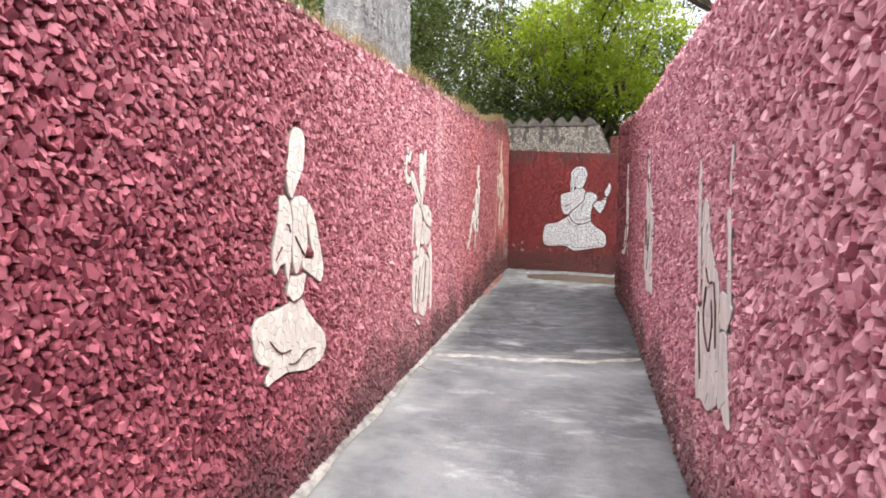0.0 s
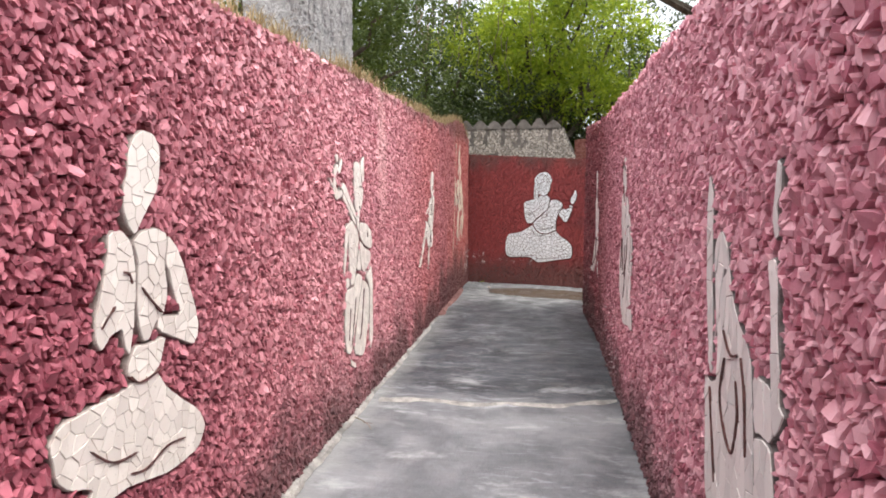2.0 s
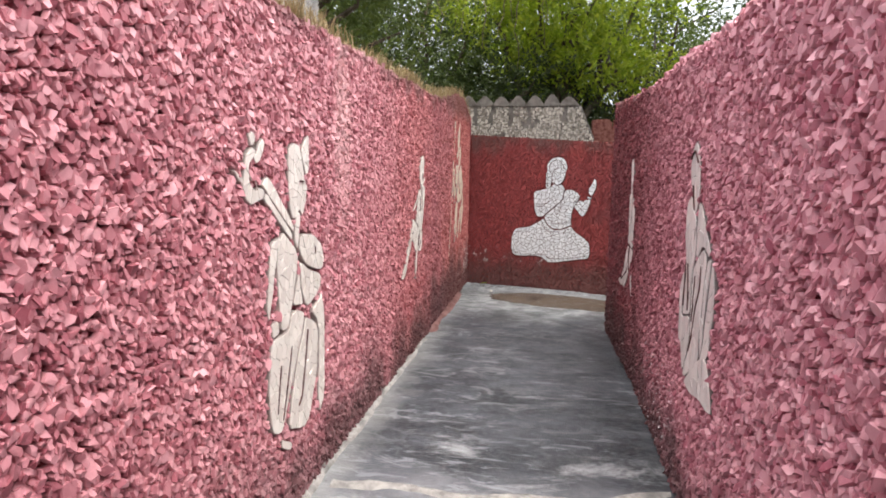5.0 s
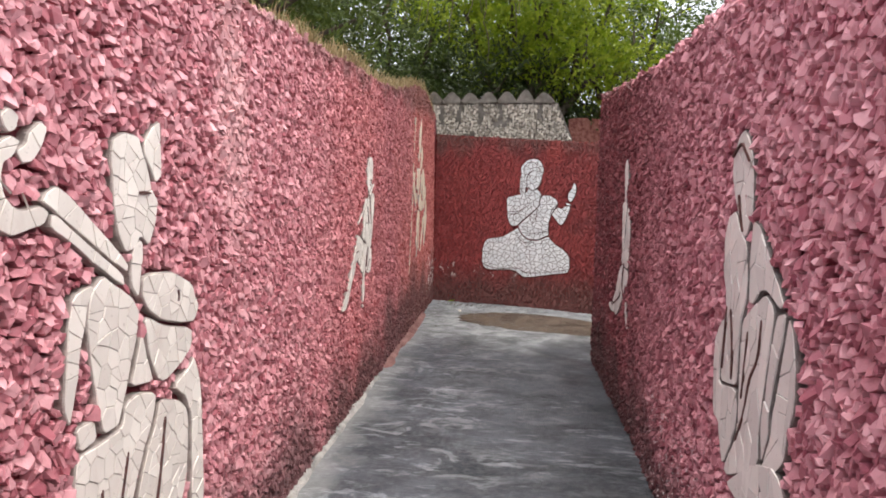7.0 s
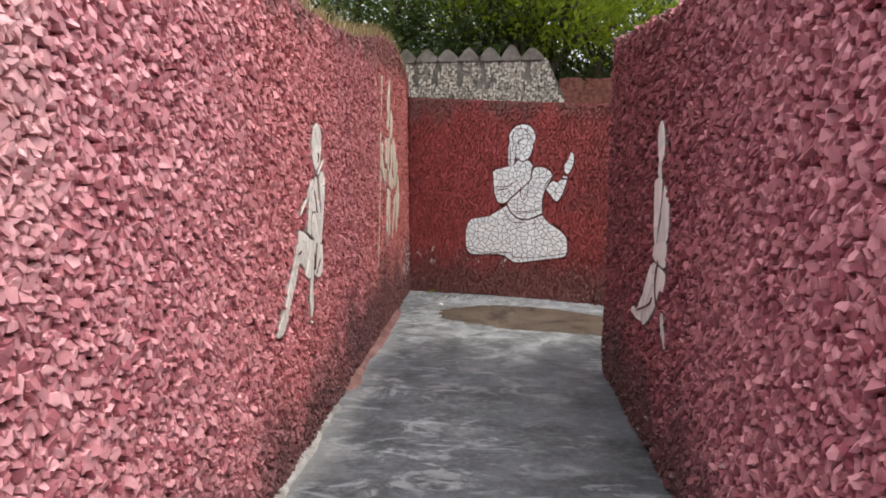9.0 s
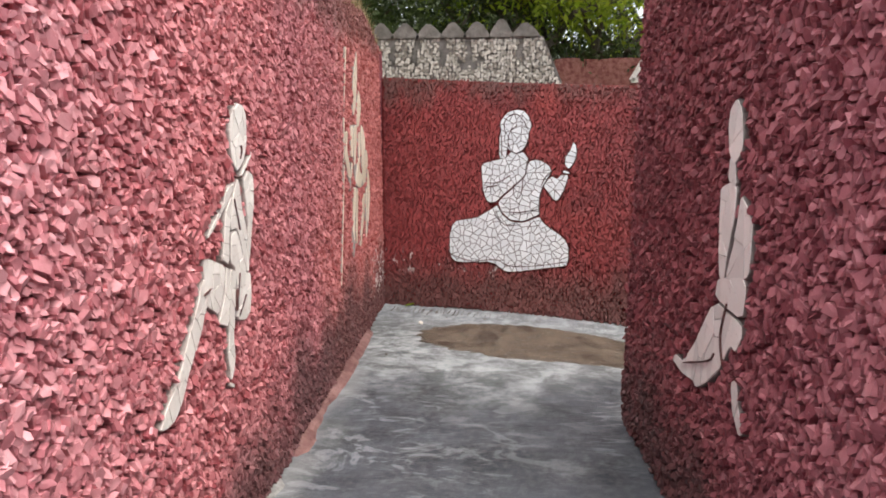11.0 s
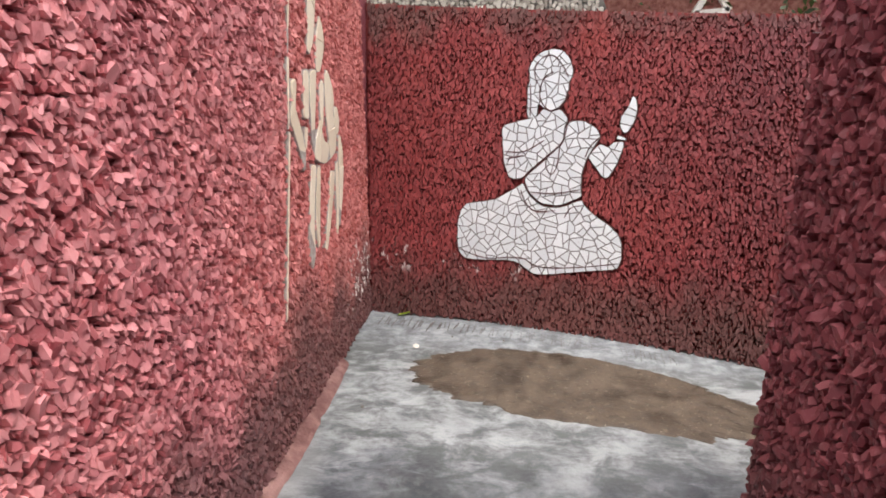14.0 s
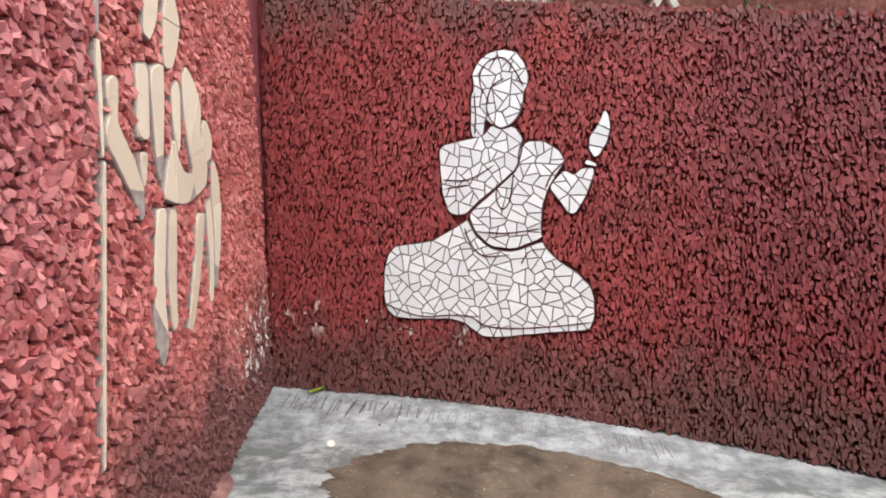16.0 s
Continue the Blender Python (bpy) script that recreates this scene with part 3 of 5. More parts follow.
slab(musician, [(4.577, 1.353), (4.659, 1.37), (4.624, 1.303), (4.591, 1.199), (4.559, 1.075), (4.539, 1.004), (4.52, 1.064), (4.536, 1.167), (4.552, 1.271)])
slab(musician, [(4.554, 0.997), (4.626, 0.993), (4.632, 0.932), (4.56, 0.922)])
slab(musician, [(4.549, 0.914), (4.642, 0.913), (4.732, 0.919), (4.757, 0.985), (4.82, 0.998), (4.904, 0.97), (4.887, 0.901), (4.802, 0.764), (4.72, 0.598), (4.632, 0.457), (4.552, 0.482), (4.526, 0.548), (4.514, 0.679), (4.527, 0.809)])
slab(musician, [(4.926, 0.938), (5.031, 0.895), (5.083, 0.842), (5.077, 0.72), (5.056, 0.602), (4.997, 0.487), (4.949, 0.399), (4.878, 0.374), (4.709, 0.438), (4.752, 0.571), (4.825, 0.756), (4.901, 0.871)])
slab(musician, [(5.005, 0.952), (5.111, 0.993), (5.134, 1.022), (5.171, 0.915), (5.173, 0.716), (5.161, 0.458), (5.098, 0.363), (5.078, 0.466), (5.092, 0.63), (5.106, 0.808), (5.076, 0.886)])
slab(musician, [(4.628, 0.423), (4.736, 0.364), (4.722, 0.327), (4.632, 0.378)])
crease(musician, [(4.944, 0.87), (4.91, 0.725), (4.861, 0.561), (4.819, 0.515)])
crease(musician, [(4.751, 0.838), (4.694, 0.659), (4.642, 0.513)])
crease(musician, [(4.866, 1.614), (4.894, 1.616), (4.924, 1.611)])
crease(musician, [(5.05, 1.279), (5.054, 1.258), (5.048, 1.24)])
crease(musician, [(4.634, 0.779), (4.605, 0.65), (4.589, 0.563)])
pilgrim = figure("cream tile walking pilgrim with shoulder bag on red stone wall", west_place, CREAM_TILE, GROUT_PALE, 0.054, 1.6, 0.002)
slab(pilgrim, [(7.636, 1.781), (7.677, 1.803), (7.73, 1.796), (7.758, 1.75), (7.748, 1.663), (7.715, 1.587), (7.667, 1.552), (7.625, 1.534), (7.594, 1.567), (7.579, 1.639), (7.582, 1.709), (7.599, 1.753)])
slab(pilgrim, [(7.652, 1.515), (7.681, 1.539), (7.748, 1.583), (7.788, 1.608), (7.779, 1.588), (7.724, 1.547), (7.67, 1.51)])
slab(pilgrim, [(7.69, 1.501), (7.738, 1.531), (7.787, 1.506), (7.787, 1.438), (7.762, 1.325), (7.723, 1.238), (7.692, 1.152), (7.674, 1.177), (7.684, 1.259), (7.704, 1.306), (7.699, 1.4), (7.686, 1.462)])
slab(pilgrim, [(7.575, 1.486), (7.597, 1.491), (7.565, 1.45), (7.499, 1.407), (7.439, 1.365), (7.332, 1.307), (7.33, 1.324), (7.396, 1.366), (7.482, 1.419), (7.503, 1.46), (7.541, 1.481)])
slab(pilgrim, [(7.604, 1.482), (7.627, 1.508), (7.645, 1.477), (7.647, 1.408), (7.672, 1.323), (7.688, 1.258), (7.67, 1.22), (7.691, 1.145), (7.674, 1.104), (7.647, 1.119), (7.63, 1.19), (7.602, 1.28), (7.581, 1.311), (7.528, 1.305), (7.537, 1.372), (7.561, 1.423), (7.574, 1.449)])
slab(pilgrim, [(7.488, 1.384), (7.543, 1.433), (7.563, 1.44), (7.538, 1.371), (7.513, 1.293), (7.49, 1.178), (7.434, 1.211), (7.461, 1.279)])
slab(pilgrim, [(7.526, 1.297), (7.58, 1.303), (7.602, 1.258), (7.643, 1.142), (7.653, 1.105), (7.692, 1.101), (7.682, 1), (7.659, 0.931), (7.611, 0.914), (7.521, 0.942), (7.551, 1.033), (7.546, 1.151), (7.507, 1.18)])
slab(pilgrim, [(7.278, 1.251), (7.346, 1.232), (7.449, 1.184), (7.444, 1.145), (7.411, 1.073), (7.369, 1.012), (7.309, 1.05), (7.256, 1.089), (7.277, 1.157)])
slab(pilgrim, [(7.498, 1.159), (7.556, 1.139), (7.529, 1.042), (7.506, 0.949), (7.487, 0.881), (7.492, 0.809), (7.485, 0.776), (7.459, 0.738), (7.435, 0.717), (7.431, 0.772), (7.424, 0.849), (7.448, 0.897), (7.46, 0.972), (7.487, 1.079)])
slab(pilgrim, [(7.463, 1.174), (7.489, 1.165), (7.474, 1.065), (7.445, 0.939), (7.358, 0.979), (7.385, 1.009), (7.43, 1.064)])
slab(pilgrim, [(7.421, 0.718), (7.462, 0.696), (7.463, 0.676), (7.42, 0.7)])
slab(pilgrim, [(7.264, 1.172), (7.319, 1.175), (7.336, 1.136), (7.281, 1.07), (7.221, 0.985), (7.133, 0.899), (7.045, 0.791), (6.989, 0.758), (6.912, 0.772), (6.952, 0.825), (7.044, 0.886), (7.111, 0.974), (7.199, 1.075)])
crease(pilgrim, [(7.261, 1.117), (7.29, 1.121), (7.314, 1.128)])
crease(pilgrim, [(7.574, 1.43), (7.591, 1.361), (7.61, 1.297)])
crease(pilgrim, [(7.577, 1.126), (7.551, 1.053), (7.528, 0.98)])
crease(pilgrim, [(7.624, 1.024), (7.583, 0.987), (7.543, 0.952)])
crease(pilgrim, [(7.675, 1.636), (7.679, 1.613), (7.657, 1.581)])
staff_bearer = figure("ivory stone-strip figure holding a thin staff beside the corner", west_place, IVORY_TILE, GROUT_PALE, 0.17, 2.6, 0.003)
slab(staff_bearer, [(9.988, 2.293), (9.998, 2.229), (9.966, 2.125), (9.936, 2.033), (9.91, 1.942), (9.888, 1.873), (9.826, 1.804), (9.778, 1.824), (9.803, 1.946), (9.825, 2.045), (9.873, 2.147), (9.934, 2.22)])
slab(staff_bearer, [(10.01, 2.006), (10.051, 1.963), (10.074, 1.882), (10.03, 1.798), (9.972, 1.721), (9.913, 1.726), (9.909, 1.795), (9.934, 1.887), (9.971, 1.957)])
slab(staff_bearer, [(9.703, 1.726), (9.739, 1.735), (9.792, 1.734), (9.777, 1.657), (9.759, 1.584), (9.738, 1.502), (9.699, 1.498), (9.664, 1.515), (9.68, 1.601)])
slab(staff_bearer, [(9.806, 1.722), (9.874, 1.738), (9.9, 1.735), (9.885, 1.641), (9.856, 1.504), (9.83, 1.402), (9.793, 1.346), (9.778, 1.441), (9.786, 1.558), (9.789, 1.641)])
slab(staff_bearer, [(9.947, 1.666), (10.014, 1.691), (10.015, 1.624), (9.974, 1.462), (9.947, 1.432), (9.934, 1.5), (9.933, 1.589)])
slab(staff_bearer, [(10.051, 1.705), (10.105, 1.744), (10.183, 1.671), (10.206, 1.565), (10.177, 1.507), (10.216, 1.425), (10.229, 1.353), (10.205, 1.283), (10.094, 1.258), (9.98, 1.245), (9.872, 1.271), (9.808, 1.299), (9.841, 1.383), (9.893, 1.449), (9.923, 1.492), (9.947, 1.413), (9.996, 1.364), (10.08, 1.35), (10.051, 1.456), (10.04, 1.569)])
slab(staff_bearer, [(10.199, 1.526), (10.254, 1.539), (10.297, 1.461), (10.27, 1.39), (10.222, 1.374), (10.191, 1.447)])
slab(staff_bearer, [(10.262, 1.36), (10.309, 1.376), (10.343, 1.287), (10.295, 1.009), (10.225, 0.842), (10.195, 0.856), (10.24, 1.076), (10.244, 1.236)])
slab(staff_bearer, [(9.746, 1.273), (9.801, 1.269), (9.774, 1.161), (9.737, 0.997), (9.733, 0.83), (9.722, 0.786), (9.672, 0.739), (9.642, 0.816), (9.65, 0.933), (9.681, 1.102), (9.719, 1.208)])
slab(staff_bearer, [(9.838, 1.258), (9.903, 1.248), (9.878, 1.149), (9.826, 0.972), (9.802, 0.844), (9.766, 0.828), (9.761, 0.944), (9.794, 1.121)])
slab(staff_bearer, [(10.063, 1.193), (10.15, 1.188), (10.122, 1.1), (10.036, 0.912), (9.942, 0.765), (9.882, 0.781), (9.944, 0.888), (10.021, 1.05)])
slab(staff_bearer, [(10.173, 1.215), (10.235, 1.237), (10.227, 1.079), (10.161, 0.811), (10.119, 0.813), (10.162, 0.985), (10.162, 1.113)])
slab(staff_bearer, [(9.517, 1.679), (9.557, 1.694), (9.578, 1.676), (9.55, 1.566), (9.582, 1.519), (9.629, 1.453), (9.651, 1.403), (9.678, 1.351), (9.661, 1.269), (9.637, 1.253), (9.607, 1.327), (9.54, 1.422), (9.49, 1.494), (9.485, 1.539), (9.514, 1.589), (9.514, 1.639)])
slab(staff_bearer, [(9.669, 1.466), (9.72, 1.462), (9.691, 1.366), (9.67, 1.352), (9.664, 1.41)])
slab(staff_bearer, [(9.605, 2.275), (9.625, 2.275), (9.521, 1.8), (9.501, 1.8)])
slab(staff_bearer, [(9.495, 1.785), (9.515, 1.785), (9.471, 1.47), (9.45, 1.47)])
slab(staff_bearer, [(9.448, 1.46), (9.468, 1.46), (9.265, 0.63), (9.245, 0.63)])
seated = figure("white broken-tile seated figure raising one palm on red wall", north_place, WHITE_TILE, GROUT_MID, 0.058, 1.0, 0.006)
slab(seated, [(0.179, 1.757), (0.21, 1.815), (0.26, 1.859), (0.335, 1.879), (0.402, 1.867), (0.447, 1.813), (0.47, 1.748), (0.464, 1.691), (0.444, 1.666), (0.442, 1.592), (0.421, 1.535), (0.38, 1.493), (0.33, 1.473), (0.283, 1.495), (0.249, 1.525), (0.237, 1.428), (0.174, 1.428), (0.173, 1.641), (0.19, 1.674)])
slab(seated, [(0.237, 1.433), (0.283, 1.492), (0.33, 1.469), (0.396, 1.49), (0.447, 1.425), (0.425, 1.37), (0.418, 1.278), (0.332, 1.193), (0.214, 1.088), (0.154, 1.027), (0.097, 1.017), (0.059, 1.032), (0.027, 1.117), (0.015, 1.236), (0.006, 1.355), (0.027, 1.38), (0.109, 1.403), (0.178, 1.421)])
slab(seated, [(0.43, 1.37), (0.463, 1.408), (0.545, 1.416), (0.626, 1.373), (0.659, 1.317), (0.619, 1.251), (0.572, 1.167), (0.548, 1.084), (0.541, 0.968), (0.549, 0.918), (0.401, 0.852), (0.283, 0.862), (0.201, 0.935), (0.166, 1.022), (0.222, 1.08), (0.337, 1.185), (0.423, 1.27)])
slab(seated, [(0.659, 1.271), (0.707, 1.245), (0.739, 1.283), (0.798, 1.285), (0.802, 1.256), (0.756, 1.125), (0.709, 1.05), (0.674, 1.056), (0.629, 1.12), (0.583, 1.181), (0.623, 1.238)])
slab(seated, [(0.762, 1.329), (0.817, 1.311), (0.809, 1.292), (0.754, 1.306)])
slab(seated, [(0.781, 1.449), (0.815, 1.498), (0.848, 1.581), (0.869, 1.554), (0.877, 1.482), (0.862, 1.418), (0.824, 1.35), (0.801, 1.34), (0.772, 1.384)])
slab(seated, [(0.134, 0.975), (0.16, 0.993), (0.198, 0.918), (0.284, 0.845), (0.402, 0.837), (0.55, 0.902), (0.566, 0.869), (0.631, 0.807), (0.728, 0.748), (0.791, 0.688), (0.81, 0.624), (0.808, 0.526), (0.785, 0.467), (0.602, 0.436), (0.338, 0.383), (0.253, 0.379), (0.192, 0.415), (0.148, 0.446), (0.079, 0.462), (-0.099, 0.446), (-0.225, 0.447), (-0.279, 0.489), (-0.293, 0.564), (-0.292, 0.706), (-0.268, 0.795), (-0.223, 0.841), (-0.046, 0.865), (0.033, 0.911), (0.094, 0.948)])
crease(seated, [(0.344, 1.732), (0.286, 1.691), (0.258, 1.616), (0.265, 1.542), (0.321, 1.479), (0.383, 1.5), (0.426, 1.551), (0.438, 1.609)])
crease(seated, [(0.236, 1.65), (0.218, 1.74), (0.26, 1.814), (0.335, 1.835), (0.394, 1.781), (0.444, 1.691)])
crease(seated, [(0.45, 1.415), (0.415, 1.278), (0.332, 1.193), (0.214, 1.088), (0.149, 1.018)])
crease(seated, [(0.027, 1.202), (0.162, 1.205), (0.297, 1.284)])
crease(seated, [(0.033, 1.151), (0.162, 1.18)])
crease(seated, [(0.659, 1.317), (0.595, 1.25), (0.563, 1.175)])
crease(seated, [(0.198, 0.935), (0.367, 0.934), (0.541, 0.968)])
crease(seated, [(0.146, 0.95), (0.181, 0.866), (0.25, 0.808), (0.385, 0.822)])
crease(seated, [(-0.29, 0.519), (-0.099, 0.464), (0.078, 0.48), (0.183, 0.479), (0.252, 0.441), (0.371, 0.434), (0.586, 0.463), (0.805, 0.51)])
crease(seated, [(0.566, 0.866), (0.484, 0.845), (0.444, 0.778)])
crease(seated, [(0.315, 1.192), (0.312, 1.108), (0.346, 1.059), (0.383, 1.111), (0.398, 1.245)])
crease(seated, [(0.19, 1.658), (0.198, 1.541), (0.195, 1.441)])
cloaked = figure("greyish stone cloaked figure between two thin staffs on wall", east_place, PALE_TILE, GROUT_MID, 0.075, 2.4, 0.0018)
slab(cloaked, [(2.951, 1.651), (2.89, 1.571), (2.885, 1.476), (2.875, 1.391), (2.854, 1.242), (2.83, 1.095), (2.817, 0.966), (2.873, 1.014), (2.914, 1.185), (2.946, 1.382), (2.959, 1.481), (2.954, 1.569)])
slab(cloaked, [(2.853, 1.415), (2.784, 1.468), (2.715, 1.43), (2.674, 1.338), (2.636, 1.268), (2.575, 1.208), (2.486, 1.16), (2.448, 1.12), (2.426, 1.022), (2.385, 0.83), (2.37, 0.64), (2.58, 0.53), (2.7, 0.55), (2.84, 0.5), (2.894, 0.843), (2.91, 0.955), (2.837, 0.942), (2.76, 0.976), (2.775, 1.111), (2.827, 1.259)])
slab(cloaked, [(2.434, 1.099), (2.302, 1.102), (2.284, 1.052), (2.268, 0.98), (2.296, 0.953), (2.354, 0.954), (2.397, 0.94)])
slab(cloaked, [(2.395, 0.931), (2.334, 0.952), (2.277, 0.953), (2.25, 0.88), (2.2, 0.74), (2.16, 0.62), (2.2, 0.6), (2.3, 0.64), (2.365, 0.64), (2.378, 0.84)])
slab(cloaked, [(2.349, 1.417), (2.304, 1.428), (2.282, 1.368), (2.272, 1.259), (2.24, 1.142), (2.234, 1.075), (2.199, 1.062), (2.222, 1.02), (2.262, 0.983), (2.284, 1.052), (2.305, 1.187), (2.323, 1.322)])
slab(cloaked, [(2.326, 1.67), (2.302, 1.655), (2.3, 1.599), (2.303, 1.577), (2.318, 1.548), (2.306, 1.512), (2.293, 1.481), (2.321, 1.468), (2.347, 1.524), (2.337, 1.591)])
crease(cloaked, [(2.677, 1.069), (2.709, 0.942), (2.649, 0.843), (2.572, 0.805), (2.547, 0.853)])
crease(cloaked, [(2.556, 1.033), (2.53, 0.939), (2.543, 0.855)])
crease(cloaked, [(2.702, 1.153), (2.625, 1.096), (2.548, 1.112)])
crease(cloaked, [(2.827, 0.928), (2.78, 0.779), (2.731, 0.635)])
crease(cloaked, [(2.523, 1.112), (2.478, 1.018), (2.445, 0.85)])
veiled = figure("greyish stone veiled figure in long draped robe on wall", east_place, PALE_TILE, GROUT_MID, 0.075, 2.4, 0.0018)
slab(veiled, [(5.339, 1.82), (5.298, 1.839), (5.242, 1.807), (5.197, 1.729), (5.178, 1.624), (5.175, 1.562), (5.211, 1.487), (5.256, 1.492), (5.307, 1.565), (5.341, 1.612), (5.385, 1.7), (5.382, 1.767)])
slab(veiled, [(5.376, 1.547), (5.319, 1.567), (5.269, 1.51), (5.201, 1.47), (5.17, 1.354), (5.171, 1.279), (5.201, 1.215), (5.204, 1.126), (5.202, 1.007), (5.221, 0.987), (5.361, 0.955), (5.356, 1.058), (5.329, 1.182), (5.369, 1.277), (5.405, 1.354), (5.419, 1.467)])
slab(veiled, [(5.162, 1.545), (5.101, 1.532), (5.044, 1.478), (4.989, 1.419), (4.922, 1.366), (4.895, 1.333), (4.919, 1.315), (5.008, 1.349), (5.06, 1.341), (5.107, 1.292), (5.142, 1.286), (5.154, 1.357), (5.16, 1.465)])
slab(veiled, [(5.386, 1.167), (5.343, 1.194), (5.366, 1.054), (5.37, 0.944), (5.204, 0.986), (5.177, 0.916), (5.184, 0.841), (5.276, 0.676), (5.319, 0.743), (5.348, 0.808), (5.4, 0.818), (5.444, 0.973), (5.44, 1.087)])
slab(veiled, [(5.186, 1.221), (5.105, 1.283), (5.023, 1.338), (4.969, 1.322), (4.95, 1.296), (4.96, 1.184), (4.983, 1.046), (4.995, 0.933), (4.983, 0.829), (5.037, 0.779), (5.221, 0.669), (5.264, 0.672), (5.167, 0.839), (5.172, 0.969), (5.181, 1.114)])
slab(veiled, [(4.928, 1.299), (4.874, 1.314), (4.878, 1.25), (4.912, 1.117), (4.937, 0.996), (4.928, 0.939), (4.957, 0.857), (4.97, 0.847), (4.984, 0.956), (4.965, 1.08), (4.947, 1.197)])
slab(veiled, [(4.856, 1.311), (4.823, 1.274), (4.797, 1.199), (4.786, 1.127), (4.791, 1.055), (4.813, 0.988), (4.819, 0.912), (4.928, 0.805), (4.951, 0.846), (4.911, 0.947), (4.915, 1.006), (4.884, 1.128), (4.863, 1.255)])
slab(veiled, [(5.227, 0.642), (5.15, 0.71), (5.03, 0.81), (4.89, 0.87), (4.83, 0.86), (4.758, 0.77), (4.71, 0.679), (4.786, 0.658), (4.907, 0.667), (5.104, 0.627)])
crease(veiled, [(5.378, 1.748), (5.341, 1.774), (5.298, 1.789), (5.26, 1.764), (5.218, 1.73)])
crease(veiled, [(5.333, 1.233), (5.34, 1.084), (5.344, 1.007)])
crease(veiled, [(5.025, 1.26), (5.036, 1.142), (5.086, 1.051), (5.113, 0.935), (5.167, 0.819)])
crease(veiled, [(5.127, 1.197), (5.134, 1.081), (5.143, 0.971)])
crease(veiled, [(5.296, 1.622), (5.264, 1.548), (5.237, 1.503)])
crease(veiled, [(5.294, 1.232), (5.258, 1.12), (5.244, 1.002)])
dancer = figure("greyish stone figure with sweeping robe hem on dark red wall", east_place, PALE_TILE, GROUT_MID, 0.08, 2.4, 0.0018)
slab(dancer, [(7.502, 1.76), (7.454, 1.795), (7.414, 1.758), (7.386, 1.651), (7.393, 1.603), (7.436, 1.565), (7.487, 1.613), (7.511, 1.699)])
slab(dancer, [(7.526, 1.484), (7.452, 1.509), (7.401, 1.494), (7.4, 1.383), (7.434, 1.252), (7.442, 1.147), (7.48, 1.152), (7.513, 1.265), (7.523, 1.394)])
slab(dancer, [(7.367, 1.472), (7.313, 1.441), (7.267, 1.398), (7.261, 1.304), (7.261, 1.208), (7.357, 1.164), (7.427, 1.163), (7.399, 1.27), (7.375, 1.373)])
slab(dancer, [(7.43, 1.6), (7.47, 1.6), (7.475, 1.51), (7.405, 1.49)])
slab(dancer, [(7.51, 1.07), (7.49, 1.15), (7.44, 1.165), (7.4, 1.175), (7.3, 1.2), (7.27, 1.17), (7.28, 1.05)])
slab(dancer, [(7.51, 1.06), (7.28, 1.04), (7.27, 1), (7.3, 0.93), (7.345, 0.94), (7.43, 0.8), (7.55, 0.7), (7.61, 0.663), (7.64, 0.68), (7.77, 0.66), (7.88, 0.676), (7.86, 0.715), (7.76, 0.72), (7.64, 0.865)])
slab(dancer, [(7.316, 0.815), (7.277, 0.842), (7.24, 0.739), (7.196, 0.68), (7.224, 0.655), (7.273, 0.7)])
crease(dancer, [(7.462, 0.868), (7.511, 0.818), (7.752, 0.714)])
crease(dancer, [(7.393, 1.08), (7.422, 0.954), (7.383, 0.846)])

# ---- things of the path ----
def fillet(name, y0, y1, width, height, material, label):
    """A hand-laid mortar bead along the foot of the west wall."""
    verts, faces = [], []
    row = steps(y0, y1, 0.06)
    for y in row:
        w = width * (0.8 + 0.5 * wob(y, 2, 0, 2.3) + 0.25 * wob(y, 7, 0, 9))
        h = height * (0.9 + 0.5 * wob(y, 9, 0, 4))
        if y in (row[0], row[-1]):
            w, h = w * 0.3, h * 0.3
        for f, g in ((-0.05, 1.35), (0.0, 1.0), (0.4, 0.72), (0.75, 0.38), (1.0, -0.25)):
            verts.append((-0.958 + f * w, y, h * g + 0.003 * wob(f * 3, y, 0, 14)))
    for i in range(len(row) - 1):
        for j in range(4):
            a = i * 5 + j
            faces.append((a, a + 1, a + 6, a + 5))
    return tagged(soup(name, verts, faces, material, wall_west, label), kind="structure")


fillet("trim", 0.3, 7.9, 0.07, 0.028, RIM, "")
fillet("trim", 8.1, 10.15, 0.085, 0.045, RIM_RED, "")

# worn lime ridge where the two pours of the path meet
verts, faces = [], []
row = steps(-0.86, 0.93, 0.04)
for x in row:
    y = 5.06 + 0.22 * max(0.0, x + 0.1) ** 2 + 0.05 * wob(x, 0, 0, 3)
    w = 0.03 + 0.02 * wob(x, 4, 0, 7)
    for f, h in ((-1, -0.014), (-0.4, 0.0), (0.3, 0.006), (1.2, 0.001)):
        verts.append((x, y + f * w, h + 0.004 * wob(x, f, 0, 20)))
for i in range(len(row) - 1):
    for j in range(3):
        a = i * 4 + j
        faces.append((a, a + 4, a + 5, a + 1))
tagged(soup("joint", verts, faces, RIM, floor), kind="structure")

# thin spread of silt in the corner
def silt_edge(a, grow):
    c, d = math.cos(a), math.sin(a)
    r = grow + 0.10 * wob(c * 2, d * 2, 0, 1.3) + 0.07 * wob(c * 5, d * 5, 2, 1.6) + 0.045 * wob(c * 9, d * 9, 4, 2.6)
    x = 0.36 + (0.86 if c < 0 else 1.10) * c * r
    return x, 10.03 - 0.16 * max(0.0, x) - 0.09 * max(0.0, x) ** 2 + 0.39 * d * r


